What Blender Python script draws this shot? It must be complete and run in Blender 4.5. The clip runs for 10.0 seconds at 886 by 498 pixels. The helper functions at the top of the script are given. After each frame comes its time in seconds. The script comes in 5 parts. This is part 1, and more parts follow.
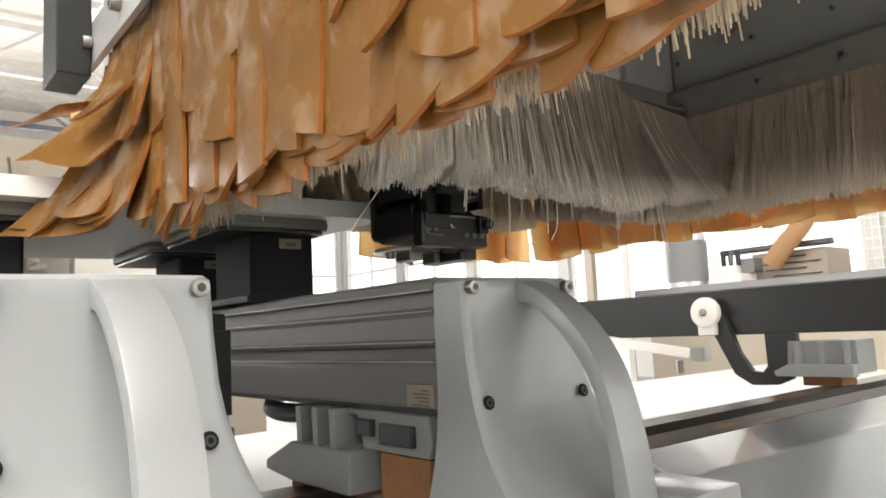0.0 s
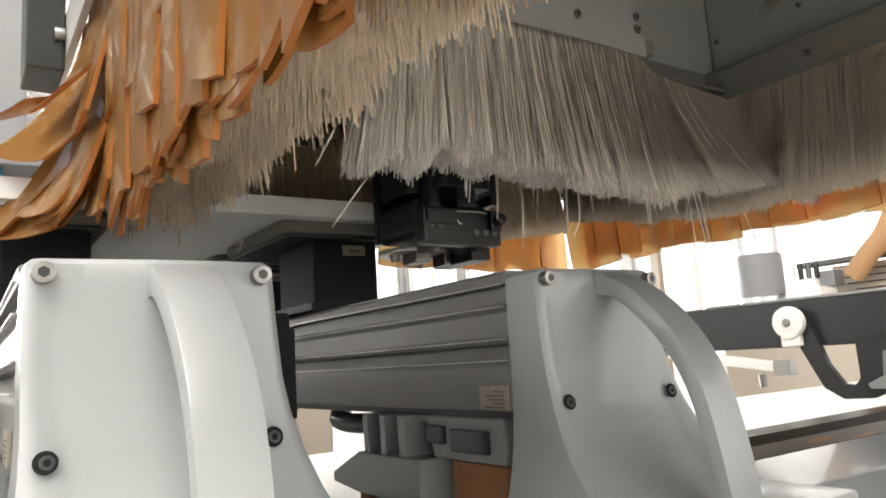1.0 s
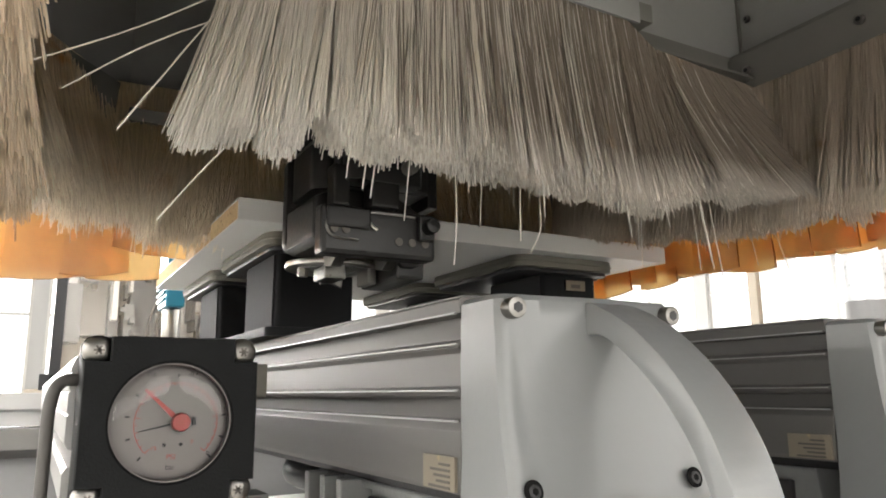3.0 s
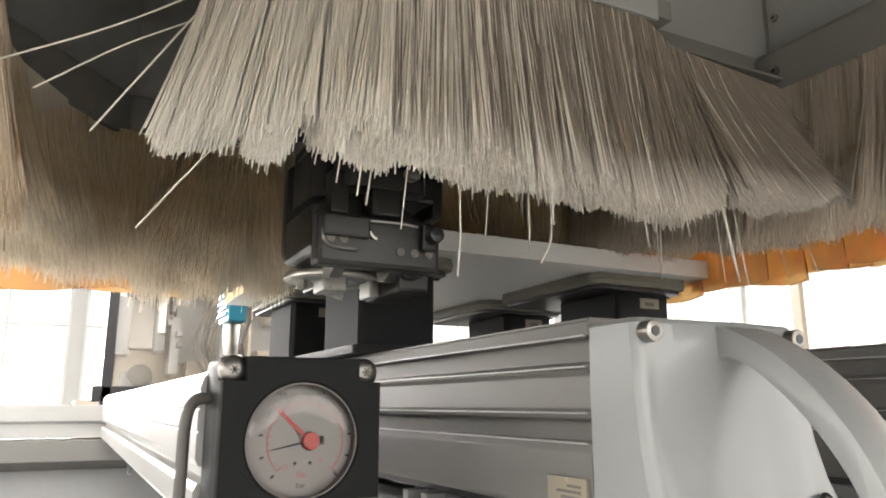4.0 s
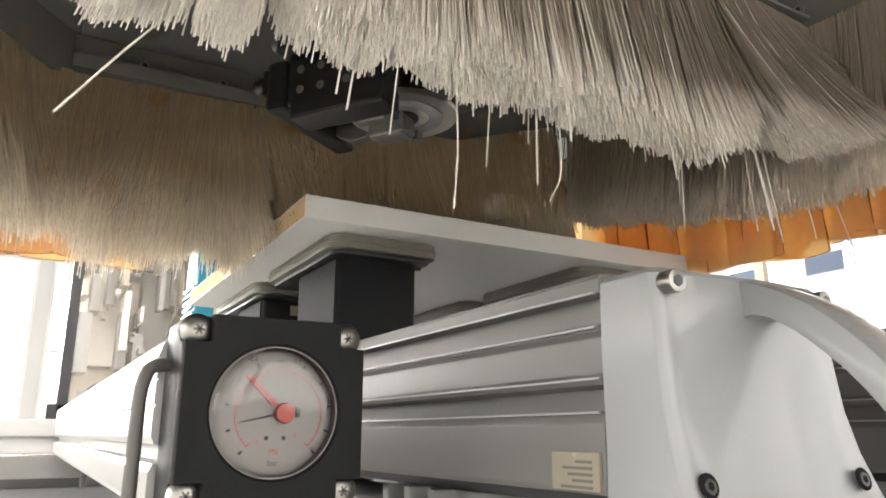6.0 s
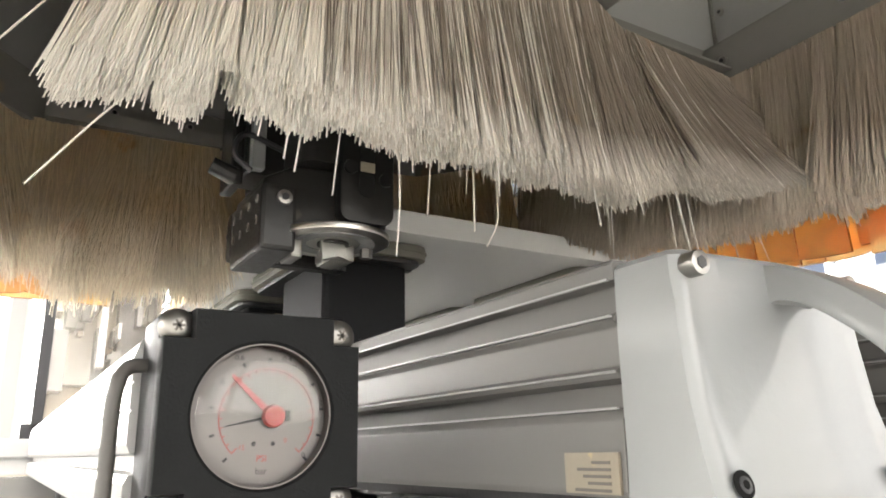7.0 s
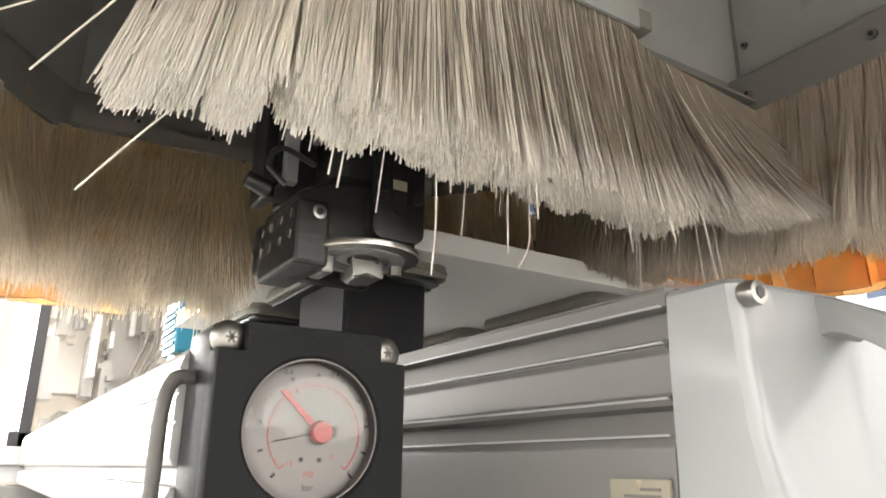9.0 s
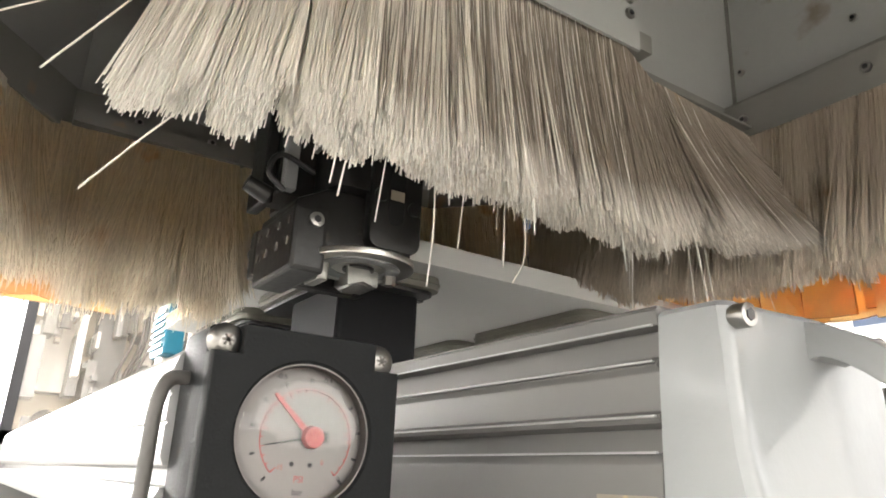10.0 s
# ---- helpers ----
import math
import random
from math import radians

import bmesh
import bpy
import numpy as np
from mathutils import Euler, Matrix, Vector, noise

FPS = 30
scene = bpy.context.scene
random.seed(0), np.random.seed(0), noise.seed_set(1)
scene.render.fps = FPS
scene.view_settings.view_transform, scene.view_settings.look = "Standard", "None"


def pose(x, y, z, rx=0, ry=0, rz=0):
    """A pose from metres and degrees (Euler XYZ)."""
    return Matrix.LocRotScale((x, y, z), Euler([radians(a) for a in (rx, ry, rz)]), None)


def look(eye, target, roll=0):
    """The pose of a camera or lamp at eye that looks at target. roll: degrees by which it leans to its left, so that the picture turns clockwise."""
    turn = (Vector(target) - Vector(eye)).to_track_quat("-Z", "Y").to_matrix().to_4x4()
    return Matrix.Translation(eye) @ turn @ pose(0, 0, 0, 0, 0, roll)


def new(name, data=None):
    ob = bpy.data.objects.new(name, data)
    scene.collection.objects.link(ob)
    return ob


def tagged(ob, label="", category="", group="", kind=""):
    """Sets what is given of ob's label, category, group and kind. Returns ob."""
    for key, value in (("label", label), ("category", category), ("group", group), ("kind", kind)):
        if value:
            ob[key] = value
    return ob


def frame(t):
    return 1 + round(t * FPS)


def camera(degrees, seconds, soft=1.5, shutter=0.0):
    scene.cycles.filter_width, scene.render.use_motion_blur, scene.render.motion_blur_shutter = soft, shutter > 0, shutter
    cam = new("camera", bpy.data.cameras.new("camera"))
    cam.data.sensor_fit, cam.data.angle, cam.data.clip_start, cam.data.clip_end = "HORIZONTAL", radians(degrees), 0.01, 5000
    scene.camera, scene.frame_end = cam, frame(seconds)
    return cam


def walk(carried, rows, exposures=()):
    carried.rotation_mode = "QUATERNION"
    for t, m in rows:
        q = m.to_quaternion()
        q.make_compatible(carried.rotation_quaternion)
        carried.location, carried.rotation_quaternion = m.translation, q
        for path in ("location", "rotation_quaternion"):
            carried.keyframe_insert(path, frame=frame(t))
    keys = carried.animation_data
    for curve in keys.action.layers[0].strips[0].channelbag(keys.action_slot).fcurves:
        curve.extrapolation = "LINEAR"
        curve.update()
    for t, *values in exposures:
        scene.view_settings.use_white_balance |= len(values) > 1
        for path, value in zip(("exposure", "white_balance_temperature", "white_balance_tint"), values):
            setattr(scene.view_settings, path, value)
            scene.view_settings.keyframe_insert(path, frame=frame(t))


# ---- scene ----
cam = camera(62.8, 10.0, soft=1.8)
PATH = [
    (0, (0.094, -0.568, 0.024), (1.334, 0.985, 0.248), -2.9),
    (0.5, (0.117, -0.548, 0.004), (1.308, 1.037, 0.265), -1.8),
    (1, (0.109, -0.534, 0.003), (1.211, 1.108, 0.304), -3.7),
    (1.5, (0.092, -0.52, 0.003), (1.16, 1.138, 0.331), -1.9),
    (2, (0.042, -0.487, 0.008), (1.105, 1.173, 0.351), -1.7),
    (2.5, (-0.017, -0.462, 0.012), (0.995, 1.224, 0.378), -1.2),
    (4, (-0.122, -0.422, 0.02), (0.762, 1.323, 0.44), -0.0),
    (4.5, (-0.119, -0.434, 0.02), (0.75, 1.311, 0.467), -0.4),
    (5, (-0.111, -0.436, 0.016), (0.768, 1.308, 0.445), -0.2),
    (5.5, (-0.112, -0.404, -0.001), (0.816, 1.307, 0.459), 0.3),
    (7, (-0.103, -0.339, -0.017), (0.886, 1.316, 0.516), -1.1),
    (7.5, (-0.116, -0.333, -0.024), (0.909, 1.299, 0.508), -1.4),
    (8, (-0.118, -0.333, -0.026), (0.896, 1.316, 0.475), -0.8),
    (8.5, (-0.113, -0.336, -0.019), (0.878, 1.322, 0.5), -0.1),
    (9, (-0.129, -0.324, -0.017), (0.875, 1.303, 0.568), 0.7),
    (9.5, (-0.142, -0.325, -0.012), (0.883, 1.293, 0.565), 1.6),
    (10, (-0.134, -0.326, -0.019), (0.885, 1.28, 0.6), 2.7),
]
walk(cam, [(t, look(eye, target, roll)) for t, eye, target, roll in PATH],
     exposures=[(0.0, -0.2), (1.0, -0.08), (1.6, -0.15), (2.5, -0.05), (3.6, 0.32), (4.5, 0.44), (5.5, 0.44), (7.0, 0.88), (10.0, 0.94)])

# ---------------------------------------------------------------- light
FLOOR = -0.92
CEIL = 5.2
world = bpy.data.worlds.new("hall_sky")
scene.world = world
world.use_nodes = True
wn = world.node_tree.nodes
sky = wn.new("ShaderNodeTexSky")
sky.sky_type = "NISHITA"
sky.sun_disc = False
sky.sun_elevation, sky.sun_rotation = radians(38), radians(200)
wn["Background"].inputs["Strength"].default_value = 0.15
world.node_tree.links.new(sky.outputs["Color"], wn["Background"].inputs["Color"])


def area(name, m, sx, sy, power, colour):
    data = bpy.data.lights.new(name, "AREA")
    data.shape, data.size, data.size_y, data.energy, data.color = "RECTANGLE", sx, sy, power, colour
    ob = new(name, data)
    ob.matrix_world = m
    return ob


area("south_window_light", look((3.6, -6.6, 1.5), (0.0, 0.0, 0.15)), 9.0, 2.6, 185, (1.0, 0.95, 0.87))
area("west_window_light", look((-7.4, 1.2, 2.0), (0.0, 0.4, 0.1)), 9.0, 3.2, 390, (1.0, 0.95, 0.87))
north = area("north_window_light", look((0.0, 16.3, 2.0), (0.3, 0.0, 0.4)), 14.0, 3.0, 2500, (1.0, 0.97, 0.92))
north.data.spread = radians(110)
area("east_window_light", look((9.8, 3.0, 2.6), (0.0, 0.0, 0.0)), 10.0, 3.4, 450, (1.0, 0.96, 0.90))
area("rooflight", look((-3.0, -2.6, 4.95), (-3.0, -2.6, 0.0)), 7.0, 4.6, 1500, (1.0, 0.95, 0.88))


# ---------------------------------------------------------------- materials
def mat(name, base, rough=0.5, metal=0.0, var=0.12, scale=8.0, bump=0.1, fine=90.0, stain=None, stain_at=0.62,
        trans=0.0, coat=0.0, spec=0.5, stretch=(1, 1, 1), island=0.0, tip=None):
    m = bpy.data.materials.new(name)
    m.use_nodes = True
    nt = m.node_tree
    n, l = nt.nodes, nt.links
    b = n["Principled BSDF"]
    co = n.new("ShaderNodeTexCoord")
    mp = n.new("ShaderNodeMapping")
    mp.inputs["Scale"].default_value = stretch
    l.new(co.outputs["Object"], mp.inputs["Vector"])
    n1 = n.new("ShaderNodeTexNoise")
    n1.inputs["Scale"].default_value, n1.inputs["Detail"].default_value = scale, 5
    n2 = n.new("ShaderNodeTexNoise")
    n2.inputs["Scale"].default_value, n2.inputs["Detail"].default_value = fine, 4
    l.new(mp.outputs["Vector"], n1.inputs["Vector"])
    l.new(mp.outputs["Vector"], n2.inputs["Vector"])
    mx = n.new("ShaderNodeMix")
    mx.data_type = "RGBA"
    lo = tuple(c * (1 - var) for c in base)
    hi = tuple(min(1.0, c * (1 + var)) for c in base)
    mx.inputs[6].default_value, mx.inputs[7].default_value = (*lo, 1), (*hi, 1)
    ad = n.new("ShaderNodeMath")
    ad.operation = "MULTIPLY_ADD"
    ad.inputs[1].default_value, ad.inputs[2].default_value = 0.5, 0.0
    sm = n.new("ShaderNodeMath")
    sm.operation = "ADD"
    l.new(n1.outputs["Fac"], sm.inputs[0])
    l.new(n2.outputs["Fac"], sm.inputs[1])
    l.new(sm.outputs[0], ad.inputs[0])
    l.new(ad.outputs[0], mx.inputs[0])
    out = mx.outputs[2]
    if stain:
        n3 = n.new("ShaderNodeTexNoise")
        n3.inputs["Scale"].default_value, n3.inputs["Detail"].default_value = scale * 2.3, 8
        l.new(mp.outputs["Vector"], n3.inputs["Vector"])
        rp = n.new("ShaderNodeMapRange")
        rp.inputs[1].default_value, rp.inputs[2].default_value = stain_at, stain_at + 0.08
        l.new(n3.outputs["Fac"], rp.inputs[0])
        m2 = n.new("ShaderNodeMix")
        m2.data_type = "RGBA"
        m2.inputs[7].default_value = (*stain, 1)
        l.new(rp.outputs[0], m2.inputs[0])
        l.new(out, m2.inputs[6])
        out = m2.outputs[2]
    if tip:   # frayed ends paler below, with light from underneath put into the colour; dust above
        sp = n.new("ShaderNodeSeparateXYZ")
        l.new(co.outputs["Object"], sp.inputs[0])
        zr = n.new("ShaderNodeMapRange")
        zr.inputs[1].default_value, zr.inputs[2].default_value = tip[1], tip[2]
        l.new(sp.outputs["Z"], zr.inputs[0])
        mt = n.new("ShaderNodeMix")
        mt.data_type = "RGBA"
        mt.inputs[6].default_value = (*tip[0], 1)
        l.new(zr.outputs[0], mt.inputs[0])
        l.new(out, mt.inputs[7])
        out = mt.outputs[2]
    if island:
        ge = n.new("ShaderNodeNewGeometry")
        hs = n.new("ShaderNodeHueSaturation")
        mr = n.new("ShaderNodeMapRange")
        mr.inputs[3].default_value, mr.inputs[4].default_value = 1 - island, 1 + island * 0.6
        l.new(ge.outputs["Random Per Island"], mr.inputs[0])
        l.new(mr.outputs[0], hs.inputs["Value"])
        l.new(out, hs.inputs["Color"])
        out = hs.outputs["Color"]
    l.new(out, b.inputs["Base Color"])
    rr = n.new("ShaderNodeMapRange")
    rr.inputs[3].default_value, rr.inputs[4].default_value = max(0.02, rough - 0.1), min(1.0, rough + 0.1)
    l.new(n2.outputs["Fac"], rr.inputs[0])
    l.new(rr.outputs[0], b.inputs["Roughness"])
    b.inputs["Metallic"].default_value = metal
    b.inputs["Specular IOR Level"].default_value = spec
    b.inputs["Coat Weight"].default_value = coat
    if bump:
        bp = n.new("ShaderNodeBump")
        bp.inputs["Strength"].default_value, bp.inputs["Distance"].default_value = bump, 0.002
        l.new(sm.outputs[0], bp.inputs["Height"])
        l.new(bp.outputs["Normal"], b.inputs["Normal"])
    if trans:
        tr = n.new("ShaderNodeBsdfTranslucent")
        ms = n.new("ShaderNodeMixShader")
        ms.inputs[0].default_value = trans
        l.new(out, tr.inputs["Color"])
        l.new(b.outputs[0], ms.inputs[1])
        l.new(tr.outputs[0], ms.inputs[2])
        l.new(ms.outputs[0], n["Material Output"].inputs["Surface"])
    return m


def glow(name, colour, strength):
    m = bpy.data.materials.new(name)
    m.use_nodes = True
    nt = m.node_tree
    nt.nodes.remove(nt.nodes["Principled BSDF"])
    e = nt.nodes.new("ShaderNodeEmission")
    e.inputs["Color"].default_value, e.inputs["Strength"].default_value = (*colour, 1), strength
    nt.links.new(e.outputs[0], nt.nodes["Material Output"].inputs["Surface"])
    return m


PAINT = mat("grey_white_cast_paint", (0.235, 0.242, 0.246), 0.36, var=0.03, scale=5, bump=0.08, fine=160, coat=0.2)
PAINT_D = mat("grey_cast_paint", (0.20, 0.205, 0.205), 0.4, var=0.08, scale=9, bump=0.25, fine=160, stain=(0.12, 0.10, 0.08), stain_at=0.68)
BEDPAINT = mat("grey_bed_paint", (0.22, 0.228, 0.232), 0.22, var=0.05, scale=3, bump=0.10, fine=24, coat=0.3)
TRAYM = mat("white_tray_paint", (0.88, 0.88, 0.87), 0.5, var=0.03, scale=3, bump=0.0)
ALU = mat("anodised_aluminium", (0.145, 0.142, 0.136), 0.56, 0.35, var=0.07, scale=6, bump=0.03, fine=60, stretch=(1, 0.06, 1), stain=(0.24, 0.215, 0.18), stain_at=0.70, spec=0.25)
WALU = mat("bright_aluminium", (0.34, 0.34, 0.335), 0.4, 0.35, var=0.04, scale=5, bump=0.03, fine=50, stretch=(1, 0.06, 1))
STEEL = mat("zinc_bolt_steel", (0.28, 0.27, 0.255), 0.36, 1.0, var=0.12, scale=60, bump=0.08, fine=300)
BRSTEEL = mat("polished_disc_steel", (0.46, 0.45, 0.42), 0.32, 1.0, var=0.12, scale=30, bump=0.05, fine=240, stain=(0.35, 0.28, 0.2), stain_at=0.66)
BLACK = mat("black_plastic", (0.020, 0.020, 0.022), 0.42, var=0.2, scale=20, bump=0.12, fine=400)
GAUGEBOX = mat("charcoal_moulded_plastic", (0.008, 0.0085, 0.009), 0.6, var=0.12, scale=14, bump=0.22, fine=600, stain=(0.03, 0.028, 0.026), stain_at=0.72, spec=0.12)
HEADM = mat("oiled_black_casting", (0.012, 0.0116, 0.0112), 0.38, 0.0, var=0.3, scale=24, bump=0.10, fine=260, stain=(0.05, 0.042, 0.034), stain_at=0.66, spec=0.35)
TOOL = mat("dull_tool_steel", (0.24, 0.235, 0.22), 0.42, 0.9, var=0.2, scale=40, bump=0.1, fine=240, stain=(0.10, 0.08, 0.06), stain_at=0.64)
PODM = mat("dark_pod_plastic", (0.012, 0.0125, 0.014), 0.6, var=0.14, scale=10, bump=0.1, fine=300, spec=0.15)
PODG = mat("lit_pod_side", (0.035, 0.036, 0.039), 0.75, var=0.08, scale=10, bump=0.08, fine=300, spec=0.08)
RUBBER = mat("olive_grey_rubber", (0.15, 0.145, 0.12), 0.6, var=0.1, scale=12, bump=0.12, fine=260, stain=(0.10, 0.09, 0.07), stain_at=0.7)
BOARD = mat("white_melamine", (0.70, 0.70, 0.685), 0.42, var=0.02, scale=4, bump=0.0, fine=20)
CHIP = mat("raw_chipboard", (0.52, 0.37, 0.20), 0.9, var=0.45, scale=90, bump=0.8, fine=420, stain=(0.20, 0.12, 0.06), stain_at=0.6)
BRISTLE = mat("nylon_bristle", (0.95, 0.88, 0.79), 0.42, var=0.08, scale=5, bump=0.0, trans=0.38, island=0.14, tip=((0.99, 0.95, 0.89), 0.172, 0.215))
BRISTLE_IN = mat("dusty_bristle_core", (0.82, 0.73, 0.62), 0.8, var=0.25, scale=40, bump=1.0, fine=260, stretch=(8, 8, 0.5), stain=(0.6, 0.46, 0.32), stain_at=0.64, trans=0.3)
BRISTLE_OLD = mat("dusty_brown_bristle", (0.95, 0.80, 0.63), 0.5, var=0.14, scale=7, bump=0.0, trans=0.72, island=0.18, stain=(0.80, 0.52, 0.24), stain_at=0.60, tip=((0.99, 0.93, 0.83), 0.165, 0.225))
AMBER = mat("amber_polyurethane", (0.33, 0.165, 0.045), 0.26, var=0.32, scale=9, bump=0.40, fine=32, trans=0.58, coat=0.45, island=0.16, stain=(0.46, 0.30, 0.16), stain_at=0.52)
# left brush: amber light from the curtain put into a cream bristle colour
BRISTLE_L = mat("amber_lit_bristle", (0.84, 0.71, 0.55), 0.5, var=0.15, scale=7, bump=0.0, trans=0.40, island=0.14, stain=(0.55, 0.38, 0.22), stain_at=0.60)
BRISTLE_D = mat("dusted_shaded_bristle", (0.35, 0.295, 0.235), 0.5, var=0.15, scale=7, bump=0.0, trans=0.35, island=0.14, stain=(0.50, 0.36, 0.22), stain_at=0.64, tip=((0.92, 0.86, 0.78), 0.168, 0.205))
# right brush: dust plus the dimness of that side put into the colour
BRISTLE_R = mat("shaded_grey_brown_bristle", (0.52, 0.435, 0.345), 0.5, var=0.15, scale=7, bump=0.0, trans=0.40, island=0.12, stain=(0.36, 0.25, 0.15), stain_at=0.62, tip=((0.82, 0.73, 0.62), 0.165, 0.215))
# copy of AMBER with the backlight on rear and right flaps in its colour
AMBER_BACKLIT = mat("backlit_amber_polyurethane", (0.90, 0.69, 0.43), 0.22, var=0.22, scale=9, bump=0.15, fine=50, trans=0.78, coat=0.4, island=0.22, stain=(0.92, 0.70, 0.42), stain_at=0.56)
AMBER_EDGE = mat("amber_cut_edge", (0.42, 0.165, 0.04), 0.35, var=0.2, scale=20, bump=0.1, trans=0.35)
HOODM = mat("grey_hood_paint", (0.265, 0.267, 0.255), 0.45, var=0.08, scale=5, bump=0.08, fine=90, stain=(0.16, 0.13, 0.10), stain_at=0.68)
HOODD = mat("dark_grey_angle", (0.15, 0.146, 0.131), 0.5, var=0.12, scale=9, bump=0.1, fine=150, stain=(0.22, 0.16, 0.10), stain_at=0.62)
BARM = mat("black_painted_bar", (0.016, 0.016, 0.017), 0.42, var=0.2, scale=5, bump=0.08, fine=120, stain=(0.10, 0.10, 0.10), stain_at=0.75)
RAILM = mat("brown_oiled_rail", (0.085, 0.072, 0.062), 0.35, 0.7, var=0.35, scale=8, bump=0.15, fine=120, stretch=(0.2, 2, 2), stain=(0.25, 0.10, 0.03), stain_at=0.6)
RUST = mat("rusty_wood_block", (0.22, 0.10, 0.04), 0.85, var=0.4, scale=40, bump=0.6, fine=300)
WHITE = mat("white_plastic", (0.82, 0.80, 0.76), 0.4, var=0.04, scale=20, bump=0.03)
LABELM = mat("yellowed_label", (0.21, 0.185, 0.14), 0.6, var=0.14, scale=60, bump=0.1, fine=400, stain=(0.30, 0.24, 0.14), stain_at=0.66)
INK = mat("faded_ink", (0.10, 0.09, 0.08), 0.7, var=0.2, scale=60, bump=0)
HOLE = mat("dark_bore", (0.016, 0.016, 0.016), 0.9, var=0.1, scale=30, bump=0, spec=0.0)
DIALM = mat("cream_dial", (0.155, 0.142, 0.135), 0.5, var=0.05, scale=20, bump=0)
DIALINK = mat("black_dial_print", (0.010, 0.010, 0.011), 0.6, var=0.1, scale=40, bump=0)
REDM = mat("red_needle", (0.30, 0.014, 0.010), 0.4, var=0.08, scale=20, bump=0)
PINK = mat("faded_red_print", (0.26, 0.030, 0.024), 0.6, var=0.1, scale=40, bump=0)
BLUEM = mat("turquoise_motor_paint", (0.010, 0.11, 0.17), 0.4, var=0.1, scale=8, bump=0.08)
WALLM = mat("white_hall_plaster", (0.62, 0.61, 0.59), 0.8, var=0.04, scale=2, bump=0.1)
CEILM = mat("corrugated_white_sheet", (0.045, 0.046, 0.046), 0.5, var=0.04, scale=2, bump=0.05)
TRUSS = mat("blue_truss_paint", (0.06, 0.085, 0.14), 0.5, var=0.1, scale=4, bump=0.05)
FLOORM = mat("grey_hall_concrete", (0.38, 0.37, 0.35), 0.6, var=0.12, scale=1.5, bump=0.1)
BEIGE = mat("beige_machine_paint", (0.36, 0.31, 0.25), 0.5, var=0.08, scale=5, bump=0.05)
MGREY = mat("mid_grey_machine_paint", (0.21, 0.21, 0.215), 0.5, var=0.1, scale=6, bump=0.05)
GALV = mat("galvanised_duct", (0.60, 0.62, 0.64), 0.3, 0.9, var=0.12, scale=6, bump=0.05, fine=40)
CABLE = mat("grey_cable", (0.075, 0.07, 0.066), 0.5, var=0.1, scale=30, bump=0.05)
DAY = glow("bright_daylight_backdrop", (1.0, 0.99, 0.97), 2.2)
LAMPG = glow("lamp_tube_glow", (1.0, 0.97, 0.92), 6.0)


def glass():
    m = bpy.data.materials.new("clear_dial_glass")
    m.use_nodes = True
    nt = m.node_tree
    b = nt.nodes["Principled BSDF"]
    b.inputs["Base Color"].default_value = (1, 1, 1, 1)
    b.inputs["Roughness"].default_value = 0.04
    tr = nt.nodes.new("ShaderNodeBsdfTransparent")
    fr = nt.nodes.new("ShaderNodeFresnel")
    fr.inputs["IOR"].default_value = 1.45
    gl = nt.nodes.new("ShaderNodeBsdfGlossy")
    gl.inputs["Roughness"].default_value = 0.05
    mx = nt.nodes.new("ShaderNodeMixShader")
    nt.links.new(fr.outputs[0], mx.inputs[0])
    nt.links.new(tr.outputs[0], mx.inputs[1])
    nt.links.new(gl.outputs[0], mx.inputs[2])
    nt.links.new(mx.outputs[0], nt.nodes["Material Output"].inputs["Surface"])
    return m


GLASS = glass()


def hazed_acrylic():
    m = bpy.data.materials.new("hazed_clear_acrylic")
    m.use_nodes = True
    nt = m.node_tree
    nt.nodes.remove(nt.nodes["Principled BSDF"])
    tr = nt.nodes.new("ShaderNodeBsdfTransparent")
    # haze is painted in: a pale translucent share dulls the machine behind
    df = nt.nodes.new("ShaderNodeBsdfTranslucent")
    df.inputs["Color"].default_value = (0.80, 0.74, 0.66, 1)
    no = nt.nodes.new("ShaderNodeTexNoise")
    no.inputs["Scale"].default_value = 9
    mr = nt.nodes.new("ShaderNodeMapRange")
    mr.inputs[3].default_value, mr.inputs[4].default_value = 0.06, 0.22
    mx = nt.nodes.new("ShaderNodeMixShader")
    nt.links.new(no.outputs["Fac"], mr.inputs[0])
    nt.links.new(mr.outputs[0], mx.inputs[0])
    nt.links.new(tr.outputs[0], mx.inputs[1])
    nt.links.new(df.outputs[0], mx.inputs[2])
    nt.links.new(mx.outputs[0], nt.nodes["Material Output"].inputs["Surface"])
    return m


ACRYLIC = hazed_acrylic()


# ---------------------------------------------------------------- mesh helpers
def part(name, bm, material, parent=None, label="", smooth=False):
    me = bpy.data.meshes.new(name)
    bm.to_mesh(me)
    bm.free()
    me.materials.append(material)
    if smooth:
        for p in me.polygons:
            p.use_smooth = True
        me.set_sharp_from_angle(angle=radians(38))
    ob = new(name, me)
    if parent:
        ob.parent = parent
    if label:
        ob["label"] = label
    return ob


def thing(name, label, category, group="", kind=""):
    return tagged(new(name), label, category, group, kind)


def add_box(bm, x0, x1, y0, y1, z0, z1, bevel=0.0, m=None):
    b = bmesh.new()
    bmesh.ops.create_cube(b, size=1)
    bmesh.ops.transform(b, matrix=Matrix.Translation(((x0 + x1) / 2, (y0 + y1) / 2, (z0 + z1) / 2)) @ Matrix.Diagonal((x1 - x0, y1 - y0, z1 - z0, 1)), verts=b.verts)
    if bevel:
        bmesh.ops.bevel(b, geom=b.edges[:], offset=bevel, segments=2, profile=0.6, affect="EDGES")
    join(bm, b, m)
    return bm


